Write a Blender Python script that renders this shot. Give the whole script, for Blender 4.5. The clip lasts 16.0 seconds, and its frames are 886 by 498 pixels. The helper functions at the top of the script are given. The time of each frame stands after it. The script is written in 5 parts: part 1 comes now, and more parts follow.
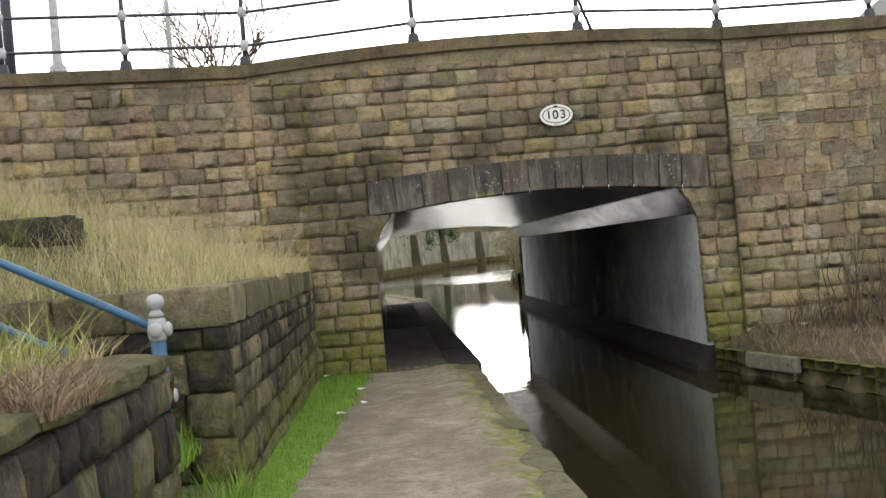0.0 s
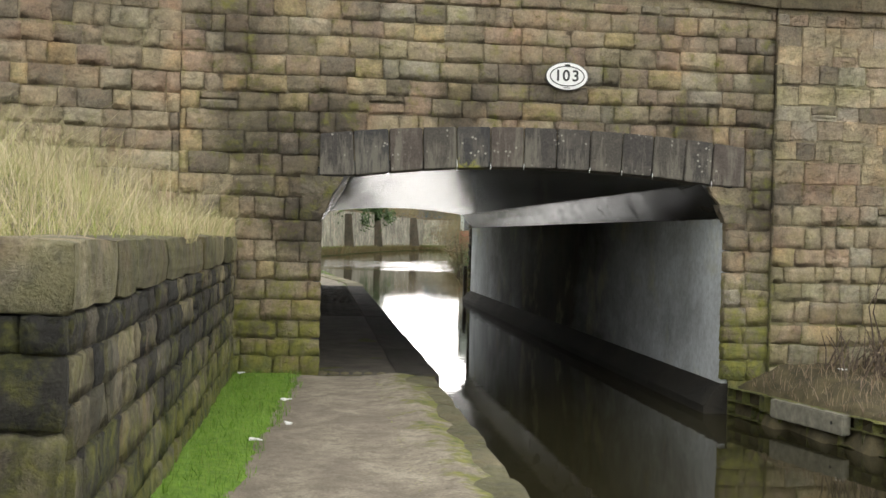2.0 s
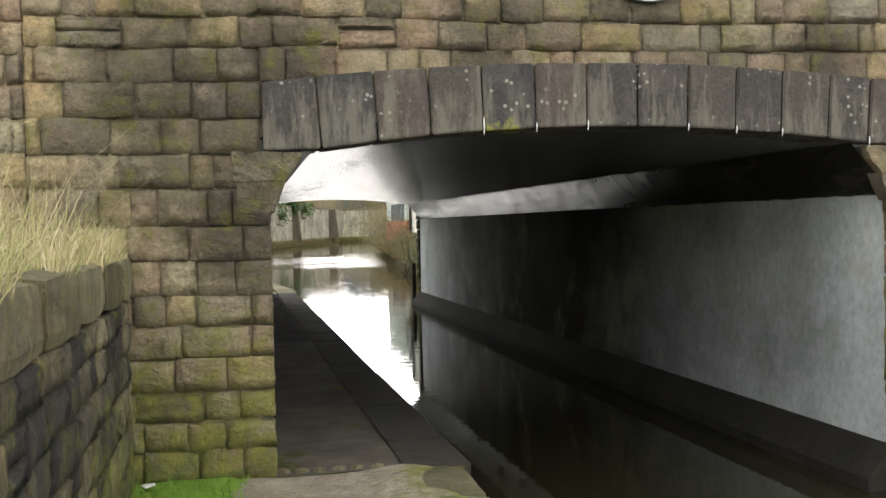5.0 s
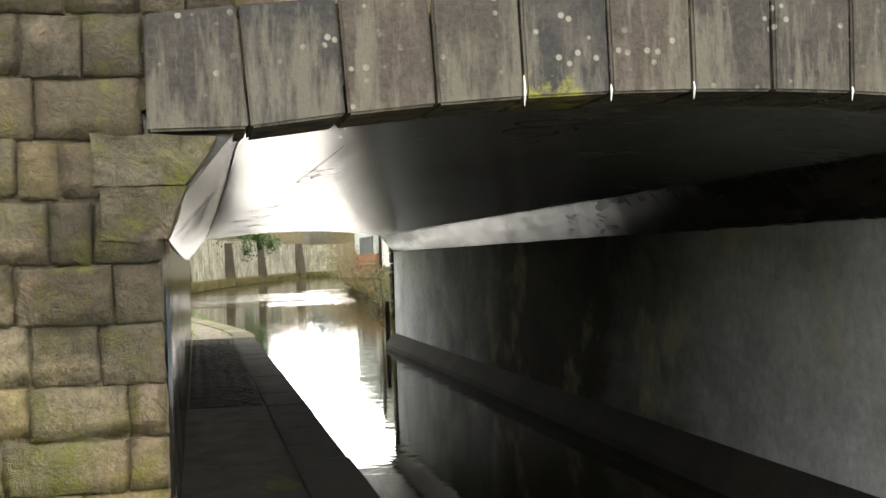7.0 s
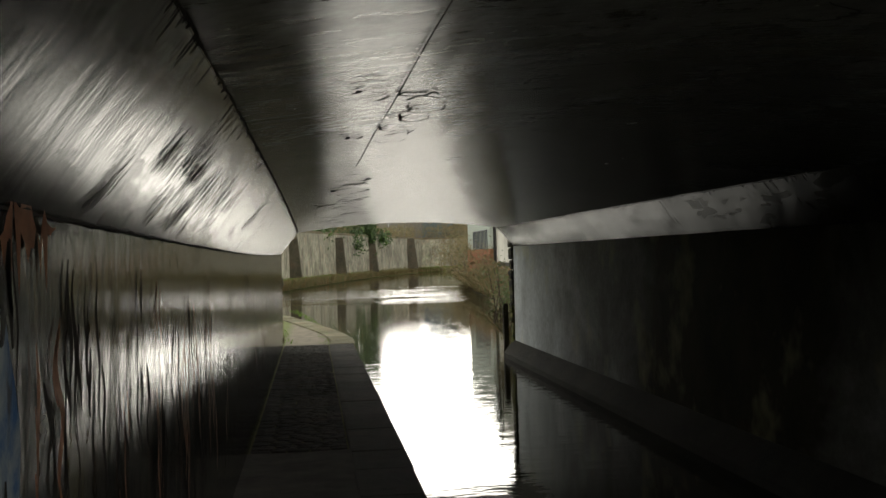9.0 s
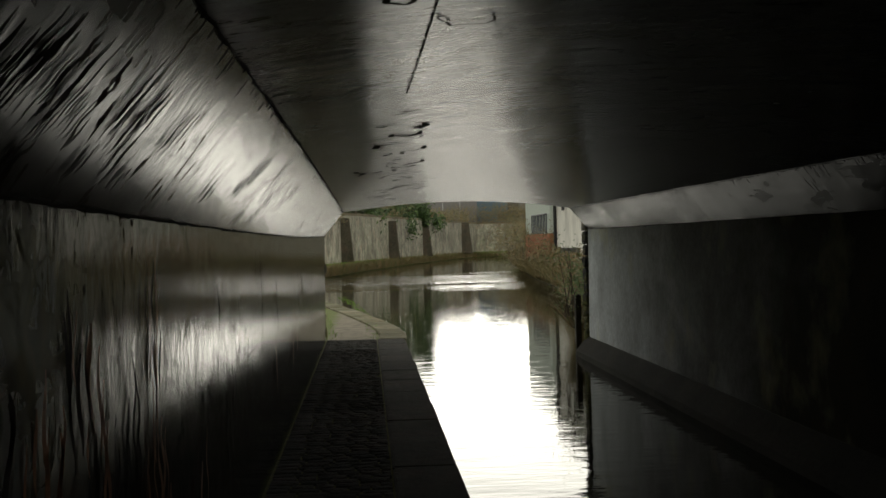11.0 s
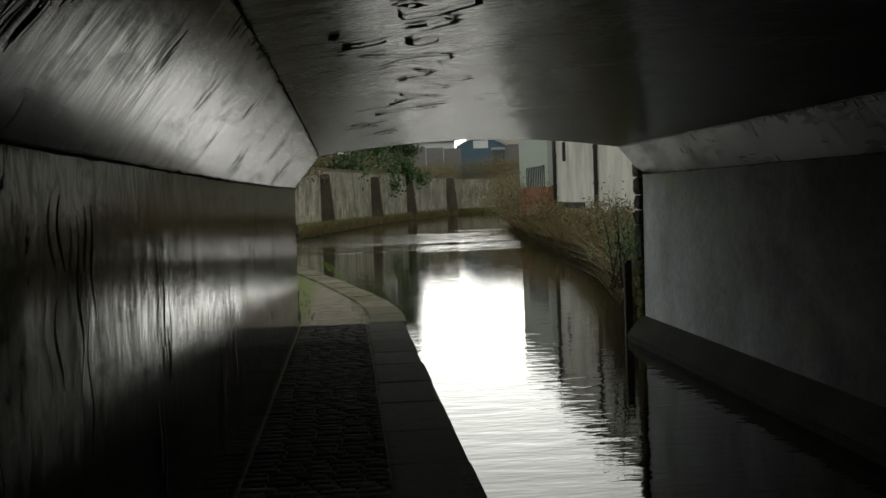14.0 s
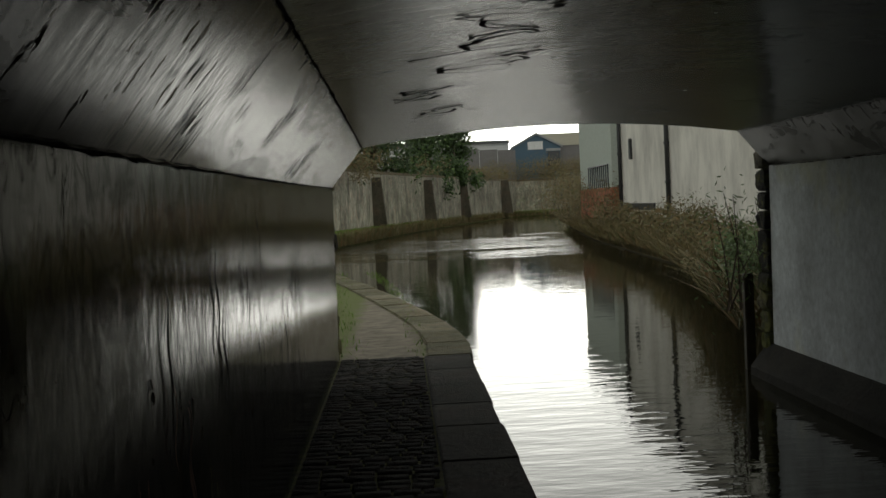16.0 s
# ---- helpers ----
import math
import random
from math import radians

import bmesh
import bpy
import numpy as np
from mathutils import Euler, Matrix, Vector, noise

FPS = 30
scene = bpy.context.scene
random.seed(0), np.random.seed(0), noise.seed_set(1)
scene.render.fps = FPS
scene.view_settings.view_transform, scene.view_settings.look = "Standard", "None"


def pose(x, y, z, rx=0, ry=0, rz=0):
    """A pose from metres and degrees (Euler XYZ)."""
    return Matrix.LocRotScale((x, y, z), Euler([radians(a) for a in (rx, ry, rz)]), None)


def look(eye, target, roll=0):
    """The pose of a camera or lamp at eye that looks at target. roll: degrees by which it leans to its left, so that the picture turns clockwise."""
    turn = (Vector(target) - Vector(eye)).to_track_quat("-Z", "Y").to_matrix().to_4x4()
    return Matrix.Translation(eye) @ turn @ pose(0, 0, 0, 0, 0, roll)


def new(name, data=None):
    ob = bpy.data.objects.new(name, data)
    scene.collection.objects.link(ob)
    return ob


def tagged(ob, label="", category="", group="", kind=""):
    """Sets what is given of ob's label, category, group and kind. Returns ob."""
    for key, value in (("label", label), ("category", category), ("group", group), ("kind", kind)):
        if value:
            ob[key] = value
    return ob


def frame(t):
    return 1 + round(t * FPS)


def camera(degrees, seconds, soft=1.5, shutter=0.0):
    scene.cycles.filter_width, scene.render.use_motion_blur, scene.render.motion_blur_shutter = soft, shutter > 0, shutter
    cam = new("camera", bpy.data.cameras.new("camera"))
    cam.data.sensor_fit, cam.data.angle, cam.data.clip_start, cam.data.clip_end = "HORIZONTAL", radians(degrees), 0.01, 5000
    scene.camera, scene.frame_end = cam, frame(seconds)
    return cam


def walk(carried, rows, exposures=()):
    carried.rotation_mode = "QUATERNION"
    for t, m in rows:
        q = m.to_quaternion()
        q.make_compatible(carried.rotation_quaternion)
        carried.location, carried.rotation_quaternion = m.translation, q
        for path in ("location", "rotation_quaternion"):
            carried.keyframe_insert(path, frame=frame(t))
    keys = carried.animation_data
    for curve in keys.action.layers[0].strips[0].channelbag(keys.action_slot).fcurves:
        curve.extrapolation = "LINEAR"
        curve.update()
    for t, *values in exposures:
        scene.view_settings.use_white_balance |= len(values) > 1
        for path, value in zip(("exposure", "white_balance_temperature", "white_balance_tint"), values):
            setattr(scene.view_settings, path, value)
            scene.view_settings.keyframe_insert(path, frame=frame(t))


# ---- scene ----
cam = camera(43.1, 16.0)
PATH = [
    (0, (0.17, -15.072, 1.524), (0.271, -13.075, 1.529), -5.0),
    (0.5, (0.117, -14.271, 1.506), (0.288, -12.279, 1.553), -2.8),
    (1, (0.063, -13.455, 1.501), (0.245, -11.463, 1.521), 0.0),
    (1.5, (0.001, -12.698, 1.485), (0.269, -10.717, 1.411), -1.6),
    (2, (-0.019, -11.891, 1.477), (0.205, -9.904, 1.455), 1.4),
    (2.5, (-0.085, -11.172, 1.506), (0.143, -9.186, 1.478), 0.1),
    (3, (-0.116, -10.385, 1.519), (0.064, -8.393, 1.478), -0.2),
    (3.5, (-0.234, -9.636, 1.584), (0.016, -7.652, 1.631), -1.5),
    (4, (-0.23, -8.823, 1.6), (-0.036, -6.833, 1.611), -1.1),
    (4.5, (-0.255, -8.063, 1.593), (0.07, -6.09, 1.549), -0.5),
    (7, (0.157, -4.294, 1.598), (0.587, -2.341, 1.612), -2.0),
    (7.5, (0.267, -3.503, 1.586), (0.698, -1.55, 1.623), -0.9),
    (8, (0.389, -2.557, 1.593), (0.768, -0.594, 1.638), -1.7),
    (8.5, (0.487, -1.678, 1.606), (0.711, 0.309, 1.634), -0.4),
    (9, (0.594, -0.978, 1.61), (0.826, 1.008, 1.622), -1.8),
    (9.5, (0.662, -0.323, 1.613), (0.74, 1.675, 1.662), -0.7),
    (10, (0.688, 0.279, 1.603), (0.817, 2.274, 1.567), -1.9),
    (12.5, (0.715, 4.043, 1.595), (0.862, 6.037, 1.655), -0.5),
    (13, (0.675, 4.856, 1.584), (0.841, 6.848, 1.657), -0.8),
    (13.5, (0.71, 5.559, 1.534), (0.883, 7.551, 1.499), -2.2),
    (14, (0.667, 6.256, 1.541), (0.834, 8.247, 1.451), -2.1),
    (14.5, (0.708, 6.948, 1.536), (0.895, 8.937, 1.438), -2.8),
    (15, (0.683, 7.697, 1.537), (0.808, 9.689, 1.414), -4.2),
    (15.5, (0.695, 8.412, 1.539), (0.846, 10.405, 1.464), -2.9),
    (16, (0.69, 9.118, 1.526), (0.763, 11.115, 1.446), -2.8),
]
EXPOSURES = [(0.0, 0.7, 6500, 10), (2.0, 1.0, 6500, 10), (4.5, 1.1, 6500, 10), (7.0, 1.65, 6800, 8), (8.0, 1.25, 6900, 7), (8.5, 0.8, 6900, 7), (9.0, 0.4, 6900, 6), (10.0, -0.02, 6900, 5), (12.5, -0.35, 6750, 4), (14.5, -0.75, 6450, 4), (16.0, -0.8, 6550, 4)]
walk(cam, [(t, look(eye, target, roll)) for t, eye, target, roll in PATH], EXPOSURES)

# ---- light ----
SUN_EL, SUN_AZ = radians(6), radians(7)
world = bpy.data.worlds.new("world")
scene.world = world
world.use_nodes = True
wn = world.node_tree
sky = wn.nodes.new("ShaderNodeTexSky")
sky.sky_type, sky.sun_disc, sky.sun_elevation, sky.sun_rotation = "NISHITA", False, SUN_EL, SUN_AZ
sky.air_density, sky.dust_density, sky.ozone_density = 1.0, 0.8, 1.0
grey = wn.nodes.new("ShaderNodeHueSaturation")
grey.inputs["Saturation"].default_value, grey.inputs["Value"].default_value = 0.12, 1.0
wn.links.new(sky.outputs[0], grey.inputs["Color"])
cloud = wn.nodes.new("ShaderNodeMix")
cloud.data_type, cloud.blend_type = "RGBA", "ADD"
cloud.inputs[0].default_value, cloud.inputs[7].default_value = 1.0, (5.0, 4.93, 4.55, 1)
wn.links.new(grey.outputs[0], cloud.inputs[6])
wn.links.new(cloud.outputs[2], wn.nodes["Background"].inputs[0])
wn.nodes["Background"].inputs[1].default_value = 0.15
sun = new("sun", bpy.data.lights.new("sun", "SUN"))
sun.data.energy, sun.data.angle, sun.data.color = 0.3, radians(60), (1.0, 0.96, 0.9)
sun.matrix_world = look((0, 0, 30), (30 * math.sin(SUN_AZ + math.pi) * math.cos(SUN_EL), 30 * math.cos(SUN_AZ + math.pi) * math.cos(SUN_EL), 30 - 30 * math.sin(SUN_EL)))


# ---- materials ----
class Shader:
    """Short names for the nodes of one material."""

    def __init__(self, name, rough=0.8, metal=0.0):
        self.m = bpy.data.materials.new(name)
        self.m.use_nodes = True
        self.t = self.m.node_tree
        self.b = self.t.nodes["Principled BSDF"]
        self.b.inputs["Roughness"].default_value = rough
        self.b.inputs["Metallic"].default_value = metal
        self.pos = self.t.nodes.new("ShaderNodeNewGeometry").outputs["Position"]

    def put(self, socket, value):
        if isinstance(value, bpy.types.NodeSocket):
            self.t.links.new(value, socket)
        elif isinstance(value, tuple) and len(value) == 3 and socket.type == "RGBA":
            socket.default_value = (*value, 1)
        else:
            socket.default_value = value

    def noise(self, scale, detail=4, rough=0.6, stretch=(1, 1, 1), coords=None, warp=0.0):
        mp = self.t.nodes.new("ShaderNodeMapping")
        mp.inputs["Scale"].default_value = stretch
        self.t.links.new(coords or self.pos, mp.inputs["Vector"])
        n = self.t.nodes.new("ShaderNodeTexNoise")
        n.inputs["Scale"].default_value, n.inputs["Detail"].default_value = scale, detail
        n.inputs["Roughness"].default_value, n.inputs["Distortion"].default_value = rough, warp
        self.t.links.new(mp.outputs[0], n.inputs["Vector"])
        return n.outputs["Fac"]

    def ramp(self, fac, stops):
        r = self.t.nodes.new("ShaderNodeValToRGB")
        while len(r.color_ramp.elements) < len(stops):
            r.color_ramp.elements.new(0.5)
        for e, (at, c) in zip(r.color_ramp.elements, stops):
            e.position, e.color = at, (*c, 1) if isinstance(c, tuple) else (c, c, c, 1)
        self.put(r.inputs[0], fac)
        return r.outputs[0]

    def mix(self, fac, a, b, how="MIX"):
        x = self.t.nodes.new("ShaderNodeMix")
        x.data_type, x.blend_type = "RGBA", how
        self.put(x.inputs[0], fac), self.put(x.inputs[6], a), self.put(x.inputs[7], b)
        return x.outputs[2]

    def calc(self, how, a, b=0.0, clamp=False):
        x = self.t.nodes.new("ShaderNodeMath")
        x.operation, x.use_clamp = how, clamp
        self.put(x.inputs[0], a), self.put(x.inputs[1], b)
        return x.outputs[0]

    def axis(self, n):
        s = self.t.nodes.new("ShaderNodeSeparateXYZ")
        self.t.links.new(self.pos, s.inputs[0])
        return s.outputs[n]

    def random(self):
        return self.t.nodes.new("ShaderNodeObjectInfo").outputs["Random"]

    def island(self):
        return self.t.nodes.new("ShaderNodeNewGeometry").outputs["Random Per Island"]

    def bump(self, height, strength=0.4, distance=0.01):
        b = self.t.nodes.new("ShaderNodeBump")
        b.inputs["Strength"].default_value, b.inputs["Distance"].default_value = strength, distance
        self.put(b.inputs["Height"], height)
        self.t.links.new(b.outputs[0], self.b.inputs["Normal"])

    def done(self, colour=None, rough=None):
        if colour is not None:
            self.put(self.b.inputs["Base Color"], colour)
        if rough is not None:
            self.put(self.b.inputs["Roughness"], rough)
        return self.m


def plain(name, colour, rough=0.6, metal=0.0, vary=0.25, scale=12.0):
    s = Shader(name, rough, metal)
    low = tuple(c * (1 - vary) for c in colour)
    high = tuple(min(1, c * (1 + vary)) for c in colour)
    c = s.mix(s.ramp(s.noise(scale), [(0.3, 0.0), (0.7, 1.0)]), low, high)
    s.bump(s.noise(scale * 6), 0.15, 0.004)
    return s.done(c)


def stone(name, tones, dirt=0.35, moss=0.0, moss_top=1.0, random_by="object", streak=0.0, spots=()):
    """Weathered sandstone: a tone for each block, grain, dark staining and, where asked, green growth."""
    s = Shader(name, 0.9)
    steps = [(i / len(tones), c) for i, c in enumerate(tones)]
    c = s.ramp(s.random() if random_by == "object" else s.island(), steps)
    c.node.color_ramp.interpolation = "CONSTANT"
    hue = s.ramp(s.noise(1.7, 4, 0.6), [(0.3, (1.14, 0.98, 0.9)), (0.5, (1.0, 1.0, 1.0)), (0.7, (0.88, 0.93, 0.8))])
    c = s.mix(1.0, c, hue, "MULTIPLY")
    grain = s.ramp(s.noise(45, 5, 0.65), [(0.25, 0.72), (0.72, 1.28)])
    c = s.mix(1.0, c, grain, "MULTIPLY")
    blotch = s.ramp(s.noise(7, 6, 0.72, warp=0.5), [(0.3, (0.46, 0.44, 0.41)), (0.45, (0.97, 0.96, 0.94)), (0.7, (1.4, 1.35, 1.25))])
    c = s.mix(1.0, c, blotch, "MULTIPLY")
    broad = s.ramp(s.noise(0.55, 3, 0.55), [(0.35, 0.74), (0.65, 1.22)])
    c = s.mix(1.0, c, broad, "MULTIPLY")
    runs = s.ramp(s.noise(1.3, 5, 0.6, (1, 1, 0.45)), [(0.52 - 0.1 * dirt, 0.0), (0.72, 1.0)])
    c = s.mix(s.calc("MULTIPLY", runs, dirt), c, (0.05, 0.042, 0.032))
    for spot, reach in spots:
        d = s.t.nodes.new("ShaderNodeVectorMath")
        d.operation = "DISTANCE"
        s.t.links.new(s.pos, d.inputs[0])
        d.inputs[1].default_value = spot
        near = s.calc("SUBTRACT", 1.0, s.calc("DIVIDE", d.outputs["Value"], reach), True)
        blot = s.ramp(s.calc("ADD", s.calc("MULTIPLY", near, 0.75), s.noise(4.5, 5, 0.7)), [(0.66, 0.0), (0.95, 1.0)])
        c = s.mix(s.calc("MULTIPLY", blot, 0.6), c, (0.045, 0.038, 0.03))
    if streak:
        runs = s.ramp(s.noise(4.5, 6, 0.72, (1, 1, 0.4), warp=0.5), [(0.42, 0.0), (0.56, 1.0)])
        c = s.mix(s.calc("MULTIPLY", runs, streak), c, (0.022, 0.021, 0.02))
        pale = s.ramp(s.noise(5, 5, 0.7, (1, 1.3, 0.45), warp=0.4), [(0.56, 0.0), (0.68, 1.0)])
        c = s.mix(s.calc("MULTIPLY", pale, streak * 0.6), c, (0.24, 0.22, 0.1))
    if moss:
        low = s.calc("SUBTRACT", 1.0, s.calc("DIVIDE", s.axis(2), moss_top), True)
        grow = s.ramp(s.calc("ADD", s.noise(4.5, 5, 0.7), s.calc("MULTIPLY", low, 0.3)), [(0.52, 0.0), (0.76, 1.0)])
        green = s.ramp(s.noise(9, 4, 0.6), [(0.35, (0.1, 0.125, 0.02)), (0.65, (0.27, 0.27, 0.045))])
        c = s.mix(s.calc("MULTIPLY", grow, moss), c, green)
    s.bump(s.calc("ADD", s.noise(30, 6, 0.75), s.calc("MULTIPLY", s.noise(13, 6, 0.75, warp=0.5), 2.5)), 0.95, 0.029)
    return s.done(c)


TAN = [(0.368, 0.312, 0.223), (0.28, 0.235, 0.172), (0.407, 0.347, 0.246), (0.33, 0.27, 0.203), (0.438, 0.366, 0.246), (0.261, 0.224, 0.172), (0.368, 0.305, 0.219), (0.384, 0.294, 0.219), (0.353, 0.317, 0.257), (0.438, 0.355, 0.211), (0.338, 0.286, 0.203), (0.415, 0.366, 0.277), (0.222, 0.189, 0.146), (0.345, 0.27, 0.207), (0.384, 0.32, 0.226)]
DARK = [(0.045, 0.041, 0.037), (0.213, 0.188, 0.138), (0.069, 0.061, 0.053), (0.263, 0.231, 0.15), (0.041, 0.039, 0.037), (0.163, 0.144, 0.112), (0.037, 0.035, 0.033), (0.35, 0.306, 0.2), (0.05, 0.046, 0.041), (0.2, 0.181, 0.144)]
M_FACE = stone("face_sandstone", TAN, dirt=0.35, moss=0.85, moss_top=1.25, spots=[((-0.3, 0, 2.0), 1.0), ((-0.1, 0, 1.5), 0.6), ((1.45, 0, 2.85), 0.5), ((-0.75, 0, 2.7), 0.7), ((4.9, 0, 1.9), 0.5), ((0.1, 0, 2.75), 0.45), ((3.9, 0, 2.75), 0.4), ((-0.9, 0, 3.6), 0.7), ((4.95, 0, 3.3), 0.6)])
M_WING = stone("wing_sandstone", TAN, dirt=0.4, moss=0.25, moss_top=2.0)
M_WING_REST = stone("wing_sandstone_rest", TAN, dirt=0.4, moss=0.25, moss_top=2.0, random_by="island")
M_DARK = stone("blackened_sandstone", DARK, dirt=0.15, moss=0.62, moss_top=0.85, streak=0.65)
M_DARK_REST = stone("blackened_sandstone_rest", DARK, dirt=0.15, moss=0.62, moss_top=0.85, streak=0.65, random_by="island")
M_CAP = stone("cap_sandstone", [(0.25, 0.22, 0.165), (0.33, 0.29, 0.215), (0.2, 0.175, 0.13)], dirt=0.6, streak=0.35, moss=0.25, moss_top=4.0)
M_LOWCAP = stone("low_wall_cap_stone", [(0.07, 0.062, 0.045), (0.1, 0.09, 0.06), (0.085, 0.075, 0.05)], dirt=0.6, moss=0.4, moss_top=3.0)
M_COPING = stone("coping_sandstone", [(0.15, 0.125, 0.08), (0.22, 0.18, 0.115), (0.18, 0.15, 0.1)], dirt=0.5)


def arch_stone(name, moss):
    """Sooty dressed stone: black film torn by pale runs, round lichen spots, a little yellow moss."""
    s = Shader(name, 0.85)
    c = s.ramp(s.random(), [(0.0, (0.05, 0.045, 0.042)), (0.3, (0.075, 0.06, 0.052)), (0.55, (0.04, 0.039, 0.04)), (0.8, (0.065, 0.058, 0.05))])
    c.node.color_ramp.interpolation = "CONSTANT"
    c = s.mix(1.0, c, s.ramp(s.noise(40, 5, 0.7), [(0.3, 0.65), (0.7, 1.4)]), "MULTIPLY")
    low = s.calc("DIVIDE", s.calc("SUBTRACT", 2.62, s.axis(2)), 0.5, True)
    runs = s.ramp(s.calc("ADD", s.noise(10, 5, 0.68, (1, 1, 0.16)), s.calc("MULTIPLY", low, 0.1)), [(0.53, 0.0), (0.66, 1.0)])
    c = s.mix(s.calc("MULTIPLY", runs, 0.6), c, (0.2, 0.185, 0.15))
    patch = s.ramp(s.noise(4.2, 5, 0.65, warp=0.4), [(0.5, 0.0), (0.66, 1.0)])
    c = s.mix(s.calc("MULTIPLY", patch, 0.35), c, (0.16, 0.14, 0.115))
    v = s.t.nodes.new("ShaderNodeTexVoronoi")
    v.inputs["Scale"].default_value = 16
    s.t.links.new(s.pos, v.inputs["Vector"])
    spot = s.calc("MULTIPLY", s.ramp(v.outputs["Distance"], [(0.16, 1.0), (0.24, 0.0)]), s.ramp(s.noise(3.5, 3), [(0.5, 0.0), (0.58, 0.75)]))
    c = s.mix(spot, c, (0.36, 0.35, 0.3))
    if moss:
        grow = s.ramp(s.calc("ADD", s.noise(7, 4, 0.65), s.calc("MULTIPLY", low, 0.4)), [(0.78, 0.0), (0.92, 0.8)])
        c = s.mix(grow, c, (0.33, 0.32, 0.05))
    s.bump(s.calc("ADD", s.noise(38, 5, 0.7), s.calc("MULTIPLY", s.noise(9, 4, 0.6), 1.5)), 0.5, 0.012)
    return s.done(c)


M_ARCH = arch_stone("arch_sandstone", False)
M_ARCH_MOSS = arch_stone("mossy_arch_sandstone", True)
M_MORTAR = stone("mortar", [(0.3, 0.26, 0.185), (0.33, 0.285, 0.205)], dirt=0.3, moss=0.7, moss_top=1.25, spots=[((-0.3, 0, 2.0), 1.0), ((-0.1, 0, 1.5), 0.6), ((1.45, 0, 2.85), 0.5), ((-0.75, 0, 2.7), 0.7), ((4.9, 0, 1.9), 0.5), ((0.1, 0, 2.75), 0.45), ((3.9, 0, 2.75), 0.4), ((-0.9, 0, 3.6), 0.7), ((4.95, 0, 3.3), 0.6)])
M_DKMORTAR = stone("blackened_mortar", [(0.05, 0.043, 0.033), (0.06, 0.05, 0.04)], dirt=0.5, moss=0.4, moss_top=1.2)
M_FLAG = stone("flagstone", [(0.2, 0.18, 0.14), (0.25, 0.225, 0.18), (0.17, 0.155, 0.12)], dirt=0.5, moss=0.22, moss_top=0.6)
# kerb and setts under the bridge: tones cut to hold the tunnel's shade
M_SHADEFLAG = stone("shaded_flagstone", [(0.04, 0.037, 0.03), (0.055, 0.05, 0.042), (0.046, 0.042, 0.036)], dirt=0.4)
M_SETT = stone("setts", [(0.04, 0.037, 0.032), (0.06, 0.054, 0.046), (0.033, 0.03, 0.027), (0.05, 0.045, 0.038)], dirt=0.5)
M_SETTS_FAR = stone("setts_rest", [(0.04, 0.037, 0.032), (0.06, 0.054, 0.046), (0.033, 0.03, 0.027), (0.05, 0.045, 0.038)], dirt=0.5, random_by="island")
M_FARWALL = stone("far_wall_stone", [(0.351, 0.338, 0.286), (0.468, 0.455, 0.39), (0.39, 0.377, 0.312), (0.52, 0.501, 0.429)], dirt=0.7, random_by="island", streak=0.4)


